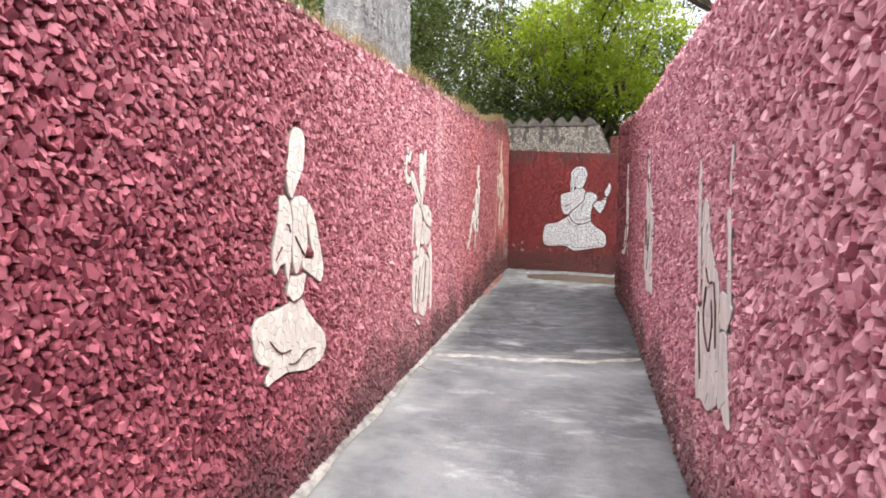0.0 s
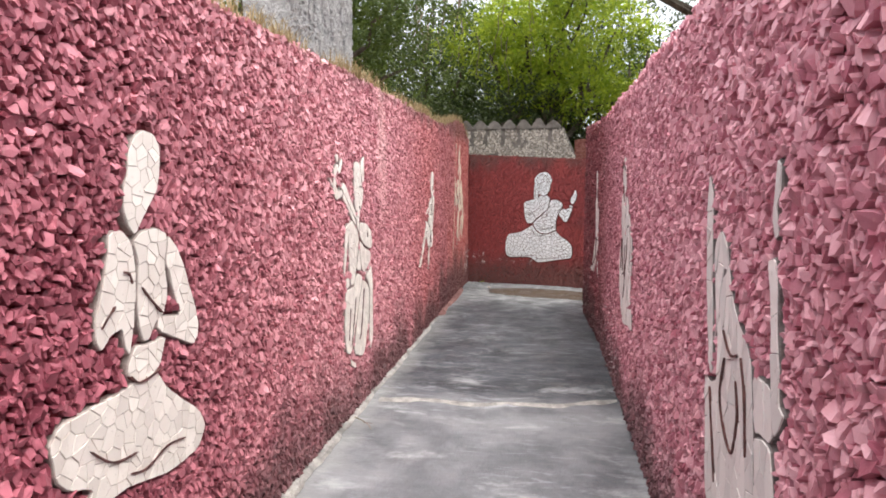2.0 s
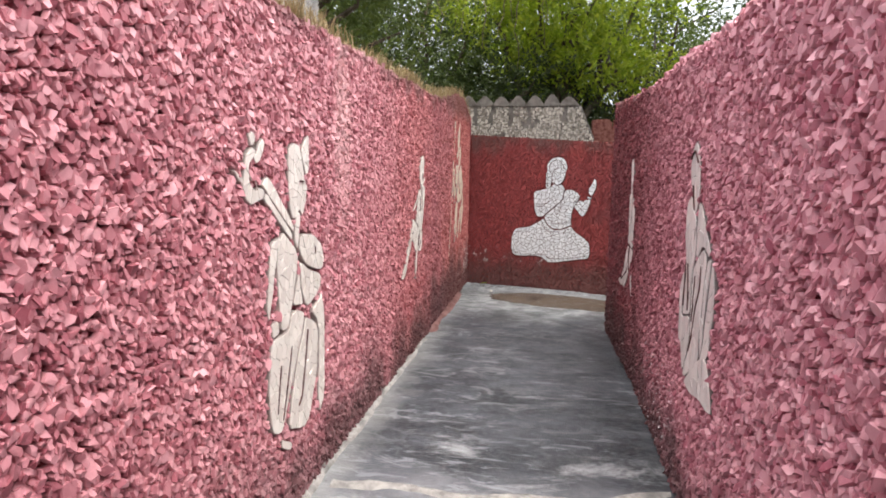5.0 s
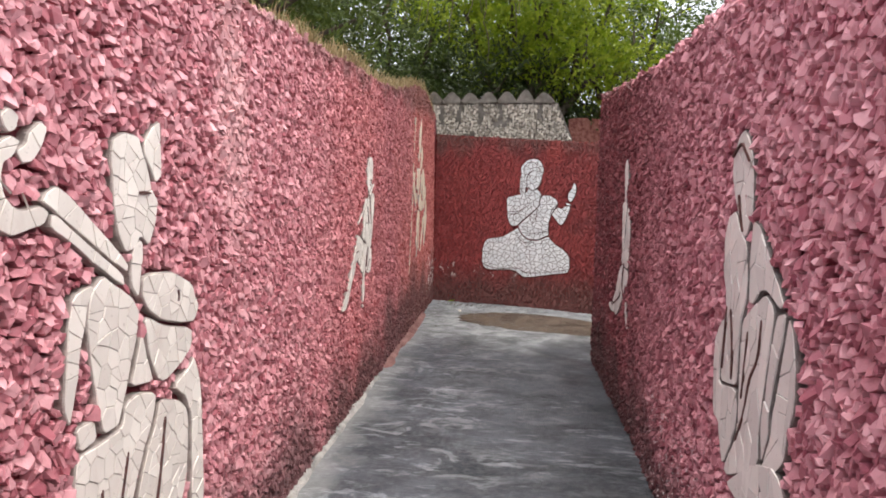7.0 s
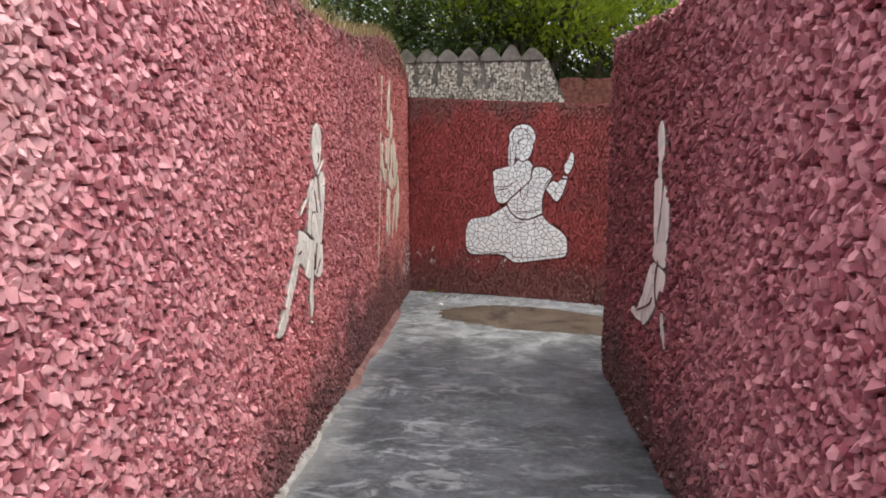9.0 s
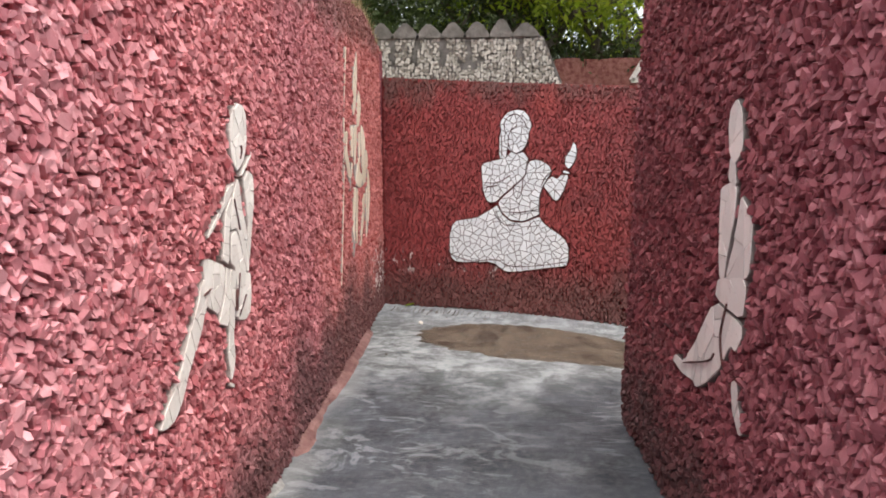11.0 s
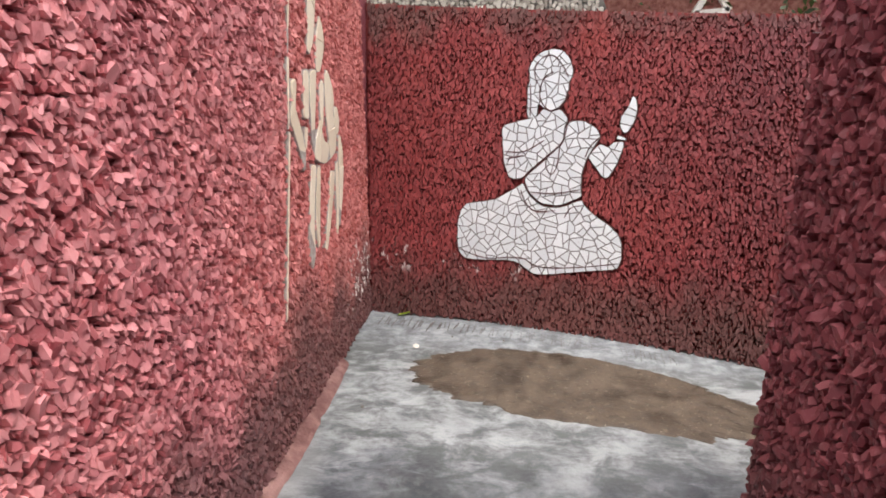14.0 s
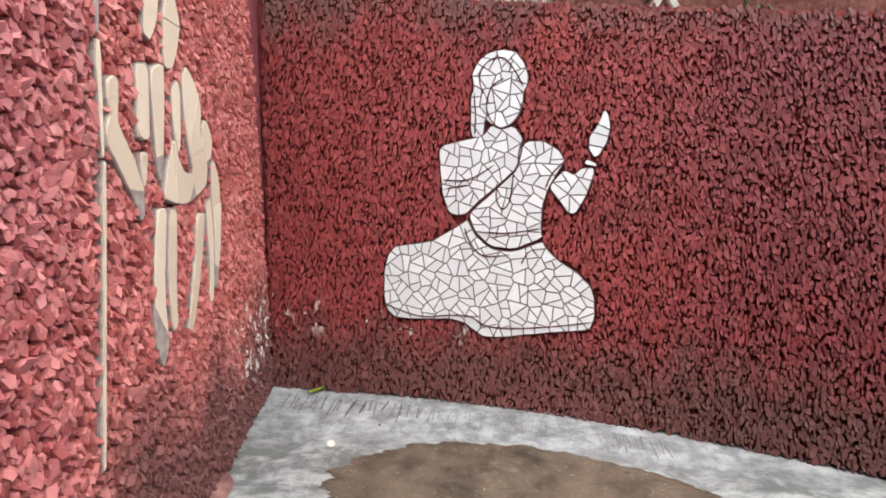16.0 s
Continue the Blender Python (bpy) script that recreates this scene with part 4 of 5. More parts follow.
verts, faces = [], []
k = 360
for i, (grow, z) in enumerate(((1.04, -0.009), (1.0, 0.005), (0.94, 0.0075), (0.6, 0.008), (0.25, 0.008))):
    for j in range(k):
        x, y = silt_edge(2 * math.pi * j / k, grow)
        verts.append((x, y, z + (0.0015 * wob(x, y, 0, 9) if i > 1 else 0)))
        if i:
            faces.append(((i - 1) * k + j, (i - 1) * k + (j + 1) % k, i * k + (j + 1) % k, i * k + j))
faces.append(tuple(4 * k + j for j in range(k)))
tagged(soup("mud_patch", verts, faces, MUD), label="brown damp silt spread on the grey concrete corner", category="mud")

# comb marks pressed in the wet cement along the end wall
verts, faces = [], []
for i in range(58):
    x = -0.84 + 0.034 * i + rng.uniform(-0.014, 0.014)
    y = north_y(x, 0) - 0.13 - rng.uniform(0, 0.04)
    if wob(x, y, 6, 5) < -0.25:
        continue
    n0, w, long = len(verts), rng.uniform(0.0015, 0.0035), rng.uniform(0.03, 0.11)
    skew = rng.uniform(0.0, 0.03)
    verts += [(x, y - long, 0.0045), (x + w, y - long, 0.0045), (x + skew + w, y + 0.06, 0.0045), (x + skew, y + 0.06, 0.0045)]
    verts += [(v[0], v[1], -0.02) for v in verts[n0:n0 + 4]]
    faces += [(n0, n0 + 1, n0 + 2, n0 + 3)] + [(n0 + j, n0 + 4 + j, n0 + 4 + (j + 1) % 4, n0 + (j + 1) % 4) for j in range(4)]
tagged(soup("comb_marks", verts, faces, GROUT_MID, floor), kind="stuff")


def stone(name, at, r, material, label):
    bm = bmesh.new()
    bmesh.ops.create_icosphere(bm, subdivisions=2, radius=r)
    for v in bm.verts:
        v.co *= 1 + 0.3 * wob(v.co.x / r, v.co.y / r, v.co.z / r, 1.1)
        v.co.z = max(v.co.z * 0.65, -r * 0.4)
    ob = part(name, bm, material)
    ob.location = (at[0], at[1], r * 0.4 + 0.001)
    return tagged(ob, label=label, category="stone")


stone("pebble", (-0.52, 10.37), 0.022, PEBBLE, "small white pebble lying on the pale concrete")
for x, y, r in ((-0.3, 10.55, 0.008), (0.05, 10.52, 0.009), (-0.7, 9.6, 0.01), (0.4, 9.9, 0.009)):
    stone("grit_stone", (x, y), r, SLATE, "small grey grit stone lying on the concrete")

# a fallen leaf by the end wall and a dry twig at the foot of the west wall
verts, faces = [], []
for i in range(7):
    f = i / 6
    w = 0.026 * math.sin(math.pi * min(0.97, f + 0.03)) ** 0.7
    for j in (-1, 0, 1):
        verts.append((-0.73 + 0.085 * f + 0.3 * w * j, 10.885 + 0.03 * f + w * j, 0.010 + 0.012 * f * f + 0.008 * abs(j)))
faces = [(3 * i + j, 3 * i + j + 1, 3 * i + j + 4, 3 * i + j + 3) for i in range(6) for j in (0, 1)]
fallen = soup("fallen_leaf", verts, faces, LEAF_LIME)
fallen.modifiers.new("thickness", "SOLIDIFY").thickness = 0.001
tagged(fallen, label="small yellow-green fallen leaf lying beside the wall", category="leaf")


def twig(x, y, length, turn, label):
    verts, faces = [], []
    d, e = Vector((math.cos(turn), math.sin(turn), 0)), Vector((-math.sin(turn), math.cos(turn), 0))
    for a, b, r in ((0.0, 1.0, 0.0035), (0.45, 0.8, 0.002)):
        pts = [Vector((x, y, 0.006)) + d * (length * (a + (b - a) * i / 8)) + e * (length * (0.10 * math.sin(3 * i / 8 + a) + (0.22 * i / 8 if a else 0))) for i in range(9)]
        tube(pts, [r * (1 - 0.08 * i) for i in range(9)], verts, faces, 6)
    return tagged(soup("twig", verts, faces, ROOT), label=label, category="twig")


# ---- behind the end wall ----
shelter = tagged(new("mosaic_shelter"), label="low shelter wall of white pebble mosaic with toothed cement crest", category="shelter")
shelter.location = (-0.3, 12.65, -0.12)
bm = bmesh.new()
SH = [(-1.35, 0.0), (1.22, 0.0), (1.22, 2.36), (1.0, 2.90), (-1.35, 2.90)]
ring = [bm.verts.new((x, -0.03 if z < 2.5 else 0.10, z)) for x, z in SH]
back = [bm.verts.new((x, 0.35, z)) for x, z in SH]
bm.faces.new(ring)
bm.faces.new(list(reversed(back)))
for i in range(5):
    bm.faces.new((ring[i], back[i], back[(i + 1) % 5], ring[(i + 1) % 5]))
part("wall", bm, SLATE, shelter)


def dome(c, r, out, along, up, rng, verts, faces):
    """A small rounded pebble bedded in a wall."""
    n0, k = len(verts), 6
    q = rng.uniform(0.75, 1.2)
    a0 = rng.uniform(0, 6.28)
    for f, h in ((1.0, -0.2), (0.8, 0.4)):
        for i in range(k):
            a = a0 + 6.283 * i / k
            verts.append(c + along * (r * f * q * math.cos(a)) + up * (r * f / q * math.sin(a)) + out * (r * h))
    faces += [(n0 + i, n0 + (i + 1) % k, n0 + k + (i + 1) % k, n0 + k + i) for i in range(k)] + [tuple(n0 + k + i for i in range(k))]


verts, faces = [], []
for z in steps(2.05, 2.86, 0.036):
    for x in steps(-1.3, 1.2, 0.038):
        px, pz = x + rng.uniform(-0.012, 0.012), z + rng.uniform(-0.012, 0.012)
        limit = 1.20 - max(0.0, pz - 2.36) * 0.41
        bare = wob(px, pz, 4, 3.2) + 0.5 * wob(px, pz, 1, 9) > 0.5 or -1.17 < px + 0.03 * wob(px, pz, 2, 8) < -1.06
        if pz > 2.58 + 0.1 * wob(px, 0, 2, 2):
            bare = bare or any(abs(px - g + 0.03 * wob(px, pz, 5, 9)) < 0.038 for g in (-0.79, -0.51, -0.17, 0.13, 0.73))
        if px > limit or bare:
            continue
        y = -0.03 + 0.13 * max(0.0, (pz - 2.36) / 0.54)
        dome(Vector((px, y, pz)), 0.0225 * rng.uniform(0.8, 1.1), Vector((0, -1, 0)), Vector((1, 0, 0)), Vector((0, 0, 1)), rng, verts, faces)
soup("pebble_facing", verts, faces, PEBBLE, shelter, kind="stuff")
for i in range(8):
    w = 0.285 * (0.9 + 0.2 * rng.random())
    x = -1.2 + 0.285 * i
    h = 0.15 + 0.05 * rng.random()
    bm = bmesh.new()
    prof = [(-0.54, -0.06), (-0.54, 0.06), (-0.40, 0.42), (-0.18, 0.86), (-0.06, 0.98), (0.08, 0.95), (0.24, 0.74), (0.42, 0.36), (0.54, 0.05), (0.54, -0.06)]
    rings = []
    for y in (0.06, 0.14, 0.30):
        rings.append([bm.verts.new((x + p * w + 0.01 * wob(p, y, i, 5), y, 2.90 + q * h * (1.0 if y < 0.2 else 0.85))) for p, q in prof])
    for a, b in zip(rings, rings[1:]):
        for j in range(len(prof) - 1):
            bm.faces.new((a[j], a[j + 1], b[j + 1], b[j]))
    bm.faces.new(list(reversed(rings[0])))
    bm.faces.new(rings[-1])
    part("crest_tooth", bm, SLATE, shelter)

wall_back = sheet_pair("wall_back", lambda u, v: (u, 13.7 + 0.03 * wob(u, v, 0, 4), -0.15 + v * (2.62 + 0.15 + 0.03 * wob(u, 0, 0, 3))), lambda u, v: (u, 14.0, -0.15 + v * (2.62 + 0.15)),
                       steps(0.95, 6.5, 0.12), steps(0, 1, 0.05), BACK_RED)
bm = bmesh.new()
for a, b in (((1.95, 2.33), (2.11, 2.62)), ((2.11, 2.62), (2.29, 2.36)), ((2.29, 2.36), (1.95, 2.33))):
    a, b = Vector((a[0], 13.64, a[1])), Vector((b[0], 13.64, b[1]))
    d = (b - a).normalized()
    n = Vector((-d.z, 0, d.x)) * 0.03
    q = [bm.verts.new(p) for p in (a - n, b - n, b + n, a + n)]
    r = [bm.verts.new(v.co + Vector((0, 0.08, 0))) for v in q]
    bm.faces.new(q)
    for i in range(4):
        bm.faces.new((q[i], r[i], r[(i + 1) % 4], q[(i + 1) % 4]))
tagged(part("triangle_outline", bm, CREAM_TILE), label="cream stone triangle outline set on the rear red wall", category="wall relief")

# tall rough slab behind the west wall
bm = bmesh.new()
bmesh.ops.create_cube(bm, size=1)
bmesh.ops.subdivide_edges(bm, edges=bm.edges[:], cuts=30, use_grid_fill=True)
for v in bm.verts:
    p = Vector((v.co.x * 0.36, v.co.y * 1.62, v.co.z * 6.5))
    q = p + Vector((-1.80, 6.05, 3.1))
    push = 0.012 * wob(q.x, q.y, q.z, 9) + 0.010 * wob(q.x, q.y, q.z, 22)
    if v.co.x > 0.49:
        push *= 1.8
    v.co = q + Vector((v.co.x, v.co.y * 0.6, 0)).normalized() * push
tagged(part("concrete_pillar", bm, STUCCO), label="tall grey rough-cast concrete pillar standing behind the wall", category="pillar")
# pebble dash on its face towards the path
verts, faces = [], []
for z in steps(2.2, 6.2, 0.055):
    for y in steps(5.28, 6.84, 0.05):
        c = Vector((-1.622, y + rng.uniform(-0.02, 0.02), z + rng.uniform(-0.02, 0.02)))
        dome(c, 0.022 * rng.uniform(0.6, 1.1), Vector((1, 0, 0)), Vector((0, 1, 0)), Vector((0, 0, 1)), rng, verts, faces)
soup("pebble_dash", verts, faces, STUCCO, bpy.data.objects["concrete_pillar"], kind="stuff")

# ---- dry grass on the wall tops ----
def blades(name, count, spot, material, tall, label):
    verts, faces = [], []
    for _ in range(count):
        p = spot()
        a = rng.uniform(0, 6.28)
        d = Vector((math.cos(a), math.sin(a), 0))
        h, lean, w = tall * rng.uniform(0.3, 1.0) ** 1.5, rng.uniform(0.2, 1.1), 0.003
        side = Vector((-d.y, d.x, 0)) * w
        n0 = len(verts)
        m = p + d * (h * lean * 0.35) + Vector((0, 0, h * 0.6))
        t = p + d * (h * lean) + Vector((0, 0, h * (1 - 0.35 * lean)))
        verts += [p - side, p + side, m + side * 0.7, m - side * 0.7, t]
        faces += [(n0, n0 + 1, n0 + 2, n0 + 3), (n0 + 3, n0 + 2, n0 + 4)]
    return tagged(soup(name, verts, faces, material), label=label, kind="stuff", category="grass")


def west_rim():
    y = rng.uniform(1.2, 10.9)
    while wob(y, 0, 3, 1.3) + rng.uniform(-0.5, 0.5) < -0.1:
        y = rng.uniform(1.2, 10.9)
    return Vector((-0.945 - 0.2 * rng.random() ** 2, y, west_top(y) - 0.01))


def east_rim():
    y = rng.uniform(2.0, 8.5)
    return Vector((1.0 + 0.2 * rng.random(), y, east_top(y) - 0.01))


blades("dry_grass", 4200, west_rim, STRAW, 0.15, "straw-coloured dry grass along the top of the wall")
blades("wall_top_weeds", 500, east_rim, LEAF_DARK, 0.07, "short dark weeds along the top of the wall")

# crumbly soil that caps both walls
for name, top, x0, x1, y0, y1 in (("soil_cap", west_top, -1.25, -0.945, 0.0, 11.2), ("soil_cap", east_top, 0.965, 1.23, 0.0, 8.6)):
    verts, faces = [], []
    row, m = steps(y0, y1, 0.05), 6
    for y in row:
        for j in range(m):
            x = x0 + (x1 - x0) * j / (m - 1)
            edge = 0.0 if 0 < j < m - 1 else -0.035
            verts.append((x, y, top(y) + 0.012 + edge + 0.022 * wob(x, y, 0, 9)))
    for i in range(len(row) - 1):
        for j in range(m - 1):
            a = i * m + j
            faces.append((a, a + 1, a + m + 1, a + m))
    tagged(soup(name, verts, faces, TURF if x0 < 0 else EARTH, wall_west if x0 < 0 else wall_east), kind="structure")

# ---- trees ----
def tube(pts, radii, verts, faces, k=7):
    n0 = len(verts)
    for i, (p, r) in enumerate(zip(pts, radii)):
        d = (pts[min(i + 1, len(pts) - 1)] - pts[max(i - 1, 0)]).normalized()
        a = d.orthogonal().normalized()
        b = d.cross(a)
        for j in range(k):
            t = 6.2832 * j / k
            verts.append(p + (a * math.cos(t) + b * math.sin(t)) * r * (1 + 0.12 * math.sin(3 * t + i)))
    for i in range(len(pts) - 1):
        for j in range(k):
            faces.append((n0 + i * k + j, n0 + i * k + (j + 1) % k, n0 + (i + 1) * k + (j + 1) % k, n0 + (i + 1) * k + j))


def bend(a, b, sag, rng, n=6):
    out = []
    for i in range(n + 1):
        f = i / n
        out.append(a.lerp(b, f) + Vector((rng.uniform(-1, 1), rng.uniform(-1, 1), 0)) * sag * math.sin(math.pi * f) + Vector((0, 0, sag * math.sin(math.pi * f))))
    return out


def foliage(lumps, sprays, size, rng):
    """Feathery sprays of leaflets over the shells of several lumps."""
    nr = np.random.RandomState(rng.randrange(10 ** 6))
    weights = np.array([l[1] ** 2 for l in lumps])
    pick = nr.choice(len(lumps), sprays, p=weights / weights.sum())
    cen = np.array([tuple(l[0]) for l in lumps])[pick]
    rad = np.array([l[1] for l in lumps])[pick]
    way = nr.normal(size=(sprays, 3))
    way /= np.linalg.norm(way, axis=1)[:, None]
    root = cen + way * (rad * nr.uniform(0.45, 1.05, sprays))[:, None] * np.array([1.25, 1.0, 0.7])
    droop = way * 0.7 + nr.normal(size=(sprays, 3)) * 0.45 + np.array([0, 0, -0.35])
    droop /= np.linalg.norm(droop, axis=1)[:, None]
    side = np.cross(droop, nr.normal(size=(sprays, 3)))
    side /= np.linalg.norm(side, axis=1)[:, None] + 1e-6
    per = 10
    verts = np.zeros((sprays, per, 4, 3))
    length = nr.uniform(0.7, 1.3, sprays) * size * 4.2
    for i in range(per):
        f = (i // 2 + 0.6) / (per / 2)
        sgn = 1 if i % 2 else -1
        at = root + droop * (length * f)[:, None] + np.array([0, 0, -1]) * (length * f * f * 0.25)[:, None]
        leaf_way = side * sgn * 0.8 + droop * 0.55 + nr.normal(size=(sprays, 3)) * 0.25
        leaf_way /= np.linalg.norm(leaf_way, axis=1)[:, None]
        wide = np.cross(leaf_way, nr.normal(size=(sprays, 3)))
        wide /= np.linalg.norm(wide, axis=1)[:, None] + 1e-6
        ll = (size * nr.uniform(0.7, 1.3, sprays))[:, None]
        verts[:, i, 0] = at
        verts[:, i, 1] = at + leaf_way * ll * 0.5 + wide * ll * 0.2
        verts[:, i, 2] = at + leaf_way * ll
        verts[:, i, 3] = at + leaf_way * ll * 0.5 - wide * ll * 0.2
    return verts.reshape(-1, 3), np.arange(sprays * per * 4).reshape(-1, 4)


def tree(x, y, height, spread, low, material, sprays, size, seed, label, lumps=15, lean=(0, 0), reach=(0, 0)):
    rng = random.Random(seed)
    thing = tagged(new("tree"), label=label, category="tree", group="trees behind the walls")
    thing.location = (x, y, -0.12)
    verts, faces = [], []
    fork = Vector((lean[0], lean[1], height * 0.35))
    tube(bend(Vector((0, 0, 0)), fork, 0.12, rng), [0.24 - 0.02 * i for i in range(7)], verts, faces, 9)
    heads = []
    for i in range(lumps):
        a = 6.283 * i / lumps * 2.4 + rng.uniform(-0.4, 0.4)
        r = spread * math.sqrt(rng.uniform(0.08, 1.0))
        head = Vector((lean[0] + reach[0] + r * math.cos(a), lean[1] + reach[1] + r * 0.7 * math.sin(a), low + (height - low) * rng.uniform(0.0, 1.0) * (1 - 0.35 * r / spread)))
        heads.append((head, rng.uniform(0.55, 1.05) * spread * 0.36))
        tube(bend(fork * rng.uniform(0.75, 1.0), head, 0.35, rng), [0.10 - 0.014 * j for j in range(7)], verts, faces, 6)
    soup("trunk", verts, faces, BARK, thing)
    v, f = foliage(heads, sprays, size, rng)
    soup("crown", v.tolist(), f.tolist(), material, thing)
    return thing


tree(0.9, 14.9, 6.6, 2.0, 3.5, LEAF_LIME, 1900, 0.12, 11, "lime-green feathery-leaved tree overhanging the end wall", lean=(-0.4, 0))
tree(-3.2, 17.0, 7.5, 3.4, 2.2, LEAF_MID, 3000, 0.12, 12, "mid-green tree with spreading crown behind the pillar")
tree(4.6, 17.5, 6.6, 3.2, 2.2, LEAF_MID, 1500, 0.12, 13, "green tree with drooping feathery leaves")
tree(0.2, 19.5, 8.6, 4.2, 1.6, LEAF_DARK, 2300, 0.14, 14, "dark green dense tree further back", lumps=22)
tree(-6.5, 19.0, 8.5, 4.2, 1.4, LEAF_DARK, 3200, 0.14, 15, "dark green dense tree further back", lumps=20)
tree(7.2, 21.0, 7.0, 4.0, 1.4, LEAF_DARK, 1300, 0.15, 16, "dark green dense tree further back", lumps=20)
tree(-1.5, 15.0, 4.3, 2.4, 1.8, LEAF_DARK, 2600, 0.10, 17, "low dark green tree close behind the shelter", lumps=16)
tree(2.9, 15.4, 3.8, 2.0, 1.8, LEAF_DARK, 2200, 0.10, 18, "low dark green tree close behind the rear wall", lumps=14)

tree(-4.4, 11.6, 7.6, 3.0, 3.2, LEAF_MID, 3000, 0.10, 19, "mid-green spreading tree beside the far end of the wall", lumps=18)
tree(3.3, 14.9, 5.4, 2.3, 3.4, LEAF_MID, 420, 0.09, 20, "leaning tree with bare dark limbs behind the rear wall", lumps=12, lean=(-1.5, 0.2))
# added tree with its crown above the view, to shade the path's end
tree(5.6, 12.6, 9.0, 3.6, 6.4, LEAF_MID, 1900, 0.15, 22, "tall tree added so that its high crown shades the end of the path", lumps=20, reach=(-4.5, -1.6))
tree(3.9, 14.7, 3.3, 1.2, 2.0, LEAF_DRY, 900, 0.07, 21, "dry grey-brown bush rising behind the rear wall", lumps=9)

twig(-0.92, 4.63, 0.27, -0.86, "pale dry twig lying on the concrete beside the wall")

# pale roots hanging from the branches
rv, rf = [], []
for i in range(7):
    x = -2.6 + 0.2 * i + rng.uniform(-0.1, 0.1)
    a = Vector((x, 14.6, 6.2 + rng.uniform(-0.4, 0.4)))
    tube(bend(a, a + Vector((rng.uniform(-0.5, 0.6), rng.uniform(-0.2, 0.2), -rng.uniform(0.9, 1.9))), 0.12, rng), [0.02, 0.02, 0.018, 0.016, 0.013, 0.01, 0.007], rv, rf, 5)
for i in range(6):
    a = Vector((-1.0 + 0.22 * i + rng.uniform(-0.15, 0.15), 13.4 + rng.uniform(-0.2, 0.5), 4.6 + rng.uniform(-0.4, 0.9)))
    tube(bend(a, a + Vector((rng.uniform(-0.25, 0.25), 0, -rng.uniform(0.9, 1.7))), 0.08, rng), [0.011, 0.011, 0.010, 0.009, 0.008, 0.007, 0.005], rv, rf, 5)
tagged(soup("hanging_roots", rv, rf, ROOT), label="thin pale aerial roots hanging from the branches", category="roots", kind="stuff")


# ---- chipped stone facing of the walls ----
def clear_of(q, ring):
    """For each spot, how far it lies outside an outline; inside it is negative."""
    a, b = ring, np.roll(ring, -1, 0)
    e = b - a
    d = q[:, None] - a[None]
    f = np.clip((d * e).sum(2) / ((e * e).sum(1) + 1e-12), 0, 1)
    dist = np.sqrt(((d - f[..., None] * e) ** 2).sum(2)).min(1)
    x, y = q[:, :1], q[:, 1:]
    cross = ((a[:, 1] > y) != (b[:, 1] > y)) & (x < a[:, 0] + (y - a[:, 1]) * e[:, 0] / (e[:, 1] + 1e-12))
    return np.where(cross.sum(1) % 2 == 1, -dist, dist)


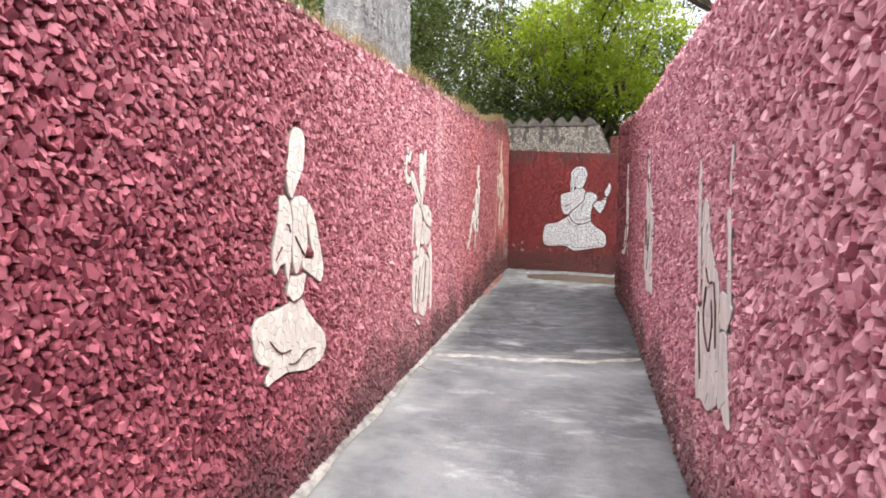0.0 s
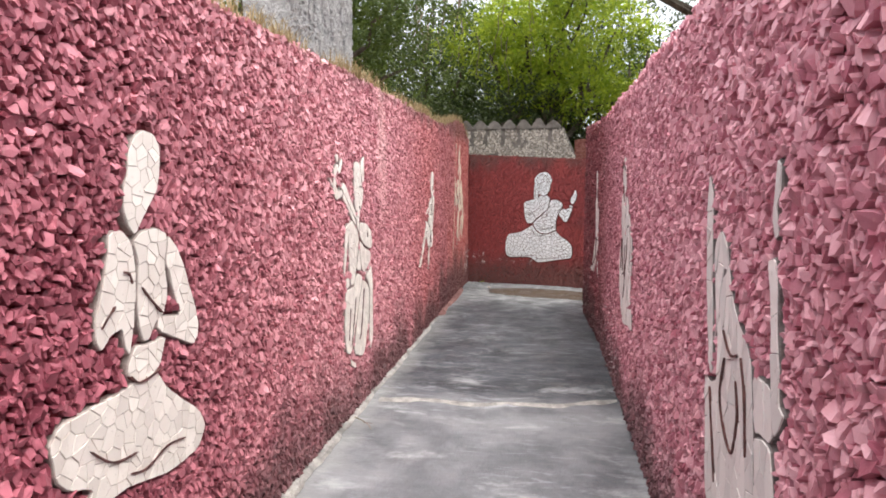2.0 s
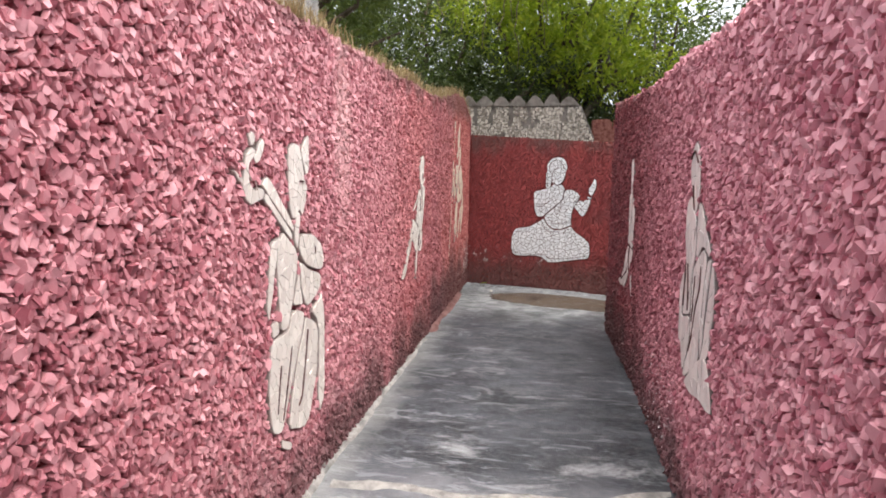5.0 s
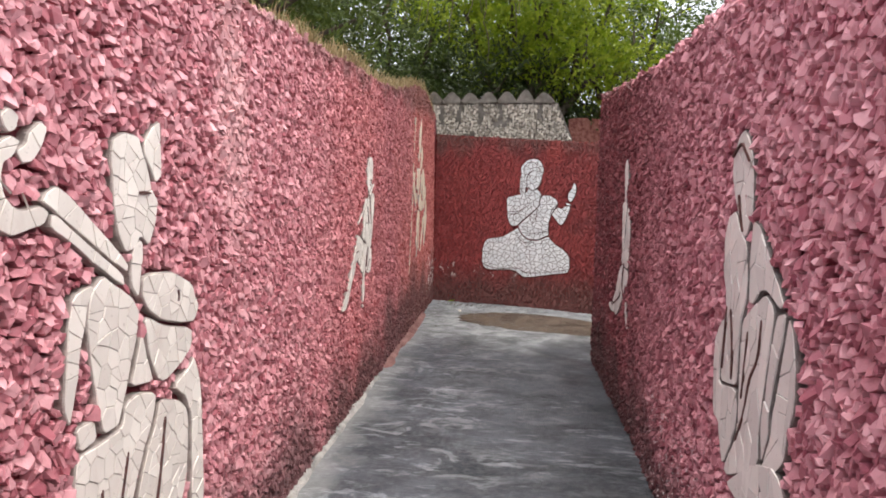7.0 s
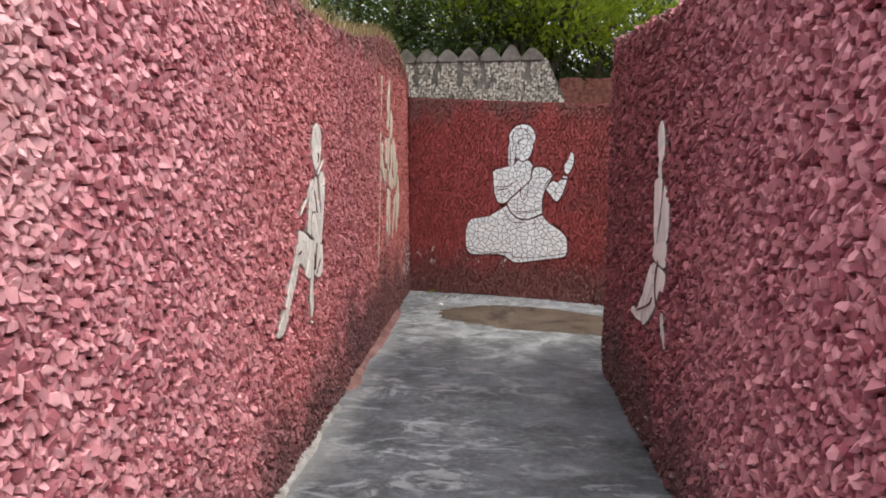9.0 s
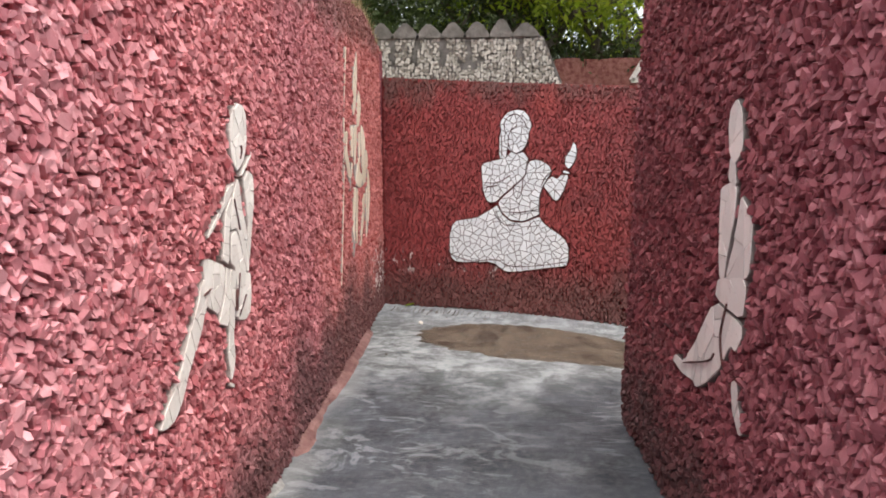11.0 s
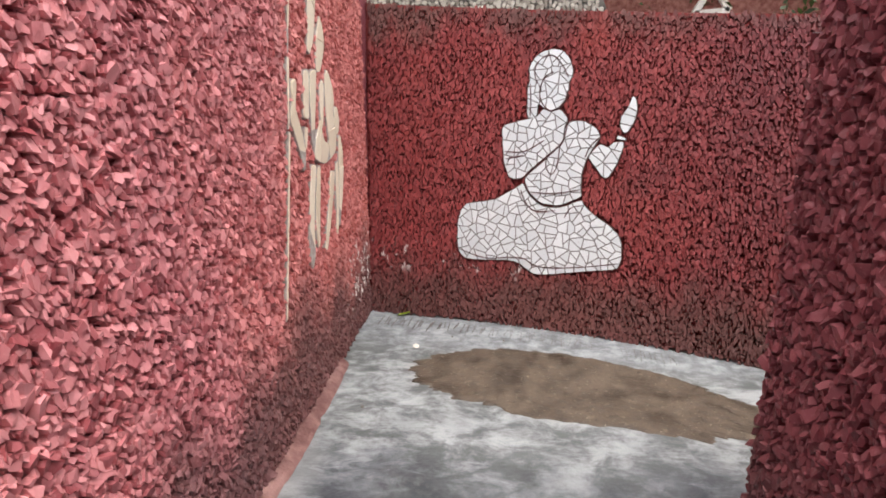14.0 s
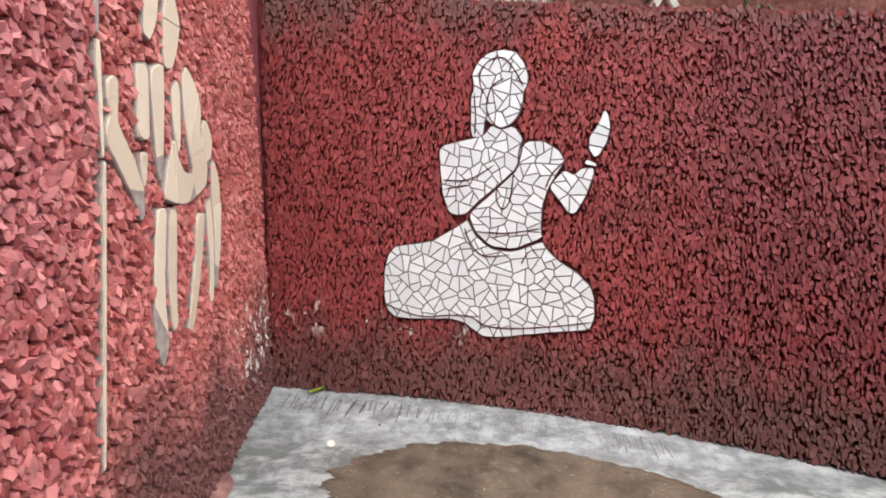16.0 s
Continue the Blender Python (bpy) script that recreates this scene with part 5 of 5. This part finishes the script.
def facing(wall, place, s0, s1, top, pitch_s, pitch_z, many, single, nested, seed, tall=1.0, rough=1.0):
    """Broken stone bedded all over a wall; those inside the nested stretch are pieces of their own."""
    nr = np.random.RandomState(seed)
    P, A, U, N = [], [], [], []
    spots = []
    rings = OUTLINES[place]
    ss, zs = np.arange(s0, s1, pitch_s), np.arange(0.02, 2.75, pitch_z)
    for s in ss:
        along, up, out = frame_at(place, s, 1.0)
        zz = zs + nr.uniform(-0.5, 0.5, len(zs)) * pitch_z
        sj = s + nr.uniform(-0.5, 0.5, len(zs)) * pitch_s
        q = np.stack([sj, zz], 1)
        gap = np.full(len(zs), 1.0)
        for ring in rings:
            if ring[:, 0].min() - 0.05 < s < ring[:, 0].max() + 0.05:
                gap = np.minimum(gap, clear_of(q, ring))
        for a, z, ok in zip(sj, zz, gap > 0.011):
            if ok and z < top(a) - 0.005:
                P.append(place(a, z))
                A.append(along), U.append(up), N.append(out)
                spots.append((a, z))
    P, A, U, N = (np.array([tuple(v) for v in q]) for q in (P, A, U, N))
    n, k = len(P), 5
    ang = 2 * np.pi * (np.arange(k)[None, :] + nr.uniform(-0.38, 0.38, (n, k))) / k
    size = np.exp(nr.normal(-0.30, 0.27, (n, 1))).clip(0.42, 1.15)
    slim = nr.uniform(0.45, 0.95, (n, 1))
    lean = nr.uniform(0, 6.28, (n, 1))
    r = nr.uniform(0.66, 1.15, (n, k)) * size
    px, pz = r * np.cos(ang) * 1.18, r * np.sin(ang) * slim * 1.18
    ex = (px * np.cos(lean) - pz * np.sin(lean)) * pitch_s
    ez = (px * np.sin(lean) + pz * np.cos(lean)) * pitch_z * tall
    tx, tz = nr.normal(0, 0.30 * rough, (n, 1)), nr.normal(-0.08, 0.27 * rough, (n, 1))
    lift = nr.uniform(0.002, 0.004 + 0.012 * rough, (n, 1))
    thick = nr.uniform(0.010, 0.018, (n, 1))
    uneven = nr.uniform(-0.0025, 0.0025, (n, k))
    rows = []
    for scale, h in ((1.08, lift - thick - 0.010), (0.94, lift)):
        x, z = ex * scale, ez * scale
        off = h + x * tx + z * tz + (uneven if scale < 1 else 0)
        rows.append(P[:, None] + A[:, None] * x[..., None] + U[:, None] * z[..., None] + N[:, None] * off[..., None])
    # a ridge or hollow in the middle of the broken face
    cx, cz = nr.uniform(-0.3, 0.3, (2, n, 1)) * np.array([pitch_s, pitch_z])[:, None, None]
    off = lift + cx * tx + cz * tz + nr.uniform(-0.001, 0.0025, (n, 1)) * (0.4 + 0.6 * rough)
    rows.append((P + A * cx + U * cz + N * off)[:, None])
    V = np.concatenate(rows, 1)
    w = 2 * k + 1
    one = []
    for j in range(k):
        m = (j + 1) % k
        one += [(j, m, k + m, k + j), (k + j, k + m, 2 * k)]
    apart = np.array([nested[0] < a < nested[1] and nested[2] < z < nested[3] for a, z in spots])
    rest = V[~apart]
    faces = [tuple(i * w + c for c in f) for i in range(len(rest)) for f in one]
    soup("stone_chips", rest.reshape(-1, 3).tolist(), faces, many, wall, kind="stuff")
    for c, v in zip(P[apart], V[apart]):
        me = bpy.data.meshes.new("stone_chip")
        me.from_pydata((v - c).tolist(), [], one)
        link("stone_chip", me, single, wall).location = c


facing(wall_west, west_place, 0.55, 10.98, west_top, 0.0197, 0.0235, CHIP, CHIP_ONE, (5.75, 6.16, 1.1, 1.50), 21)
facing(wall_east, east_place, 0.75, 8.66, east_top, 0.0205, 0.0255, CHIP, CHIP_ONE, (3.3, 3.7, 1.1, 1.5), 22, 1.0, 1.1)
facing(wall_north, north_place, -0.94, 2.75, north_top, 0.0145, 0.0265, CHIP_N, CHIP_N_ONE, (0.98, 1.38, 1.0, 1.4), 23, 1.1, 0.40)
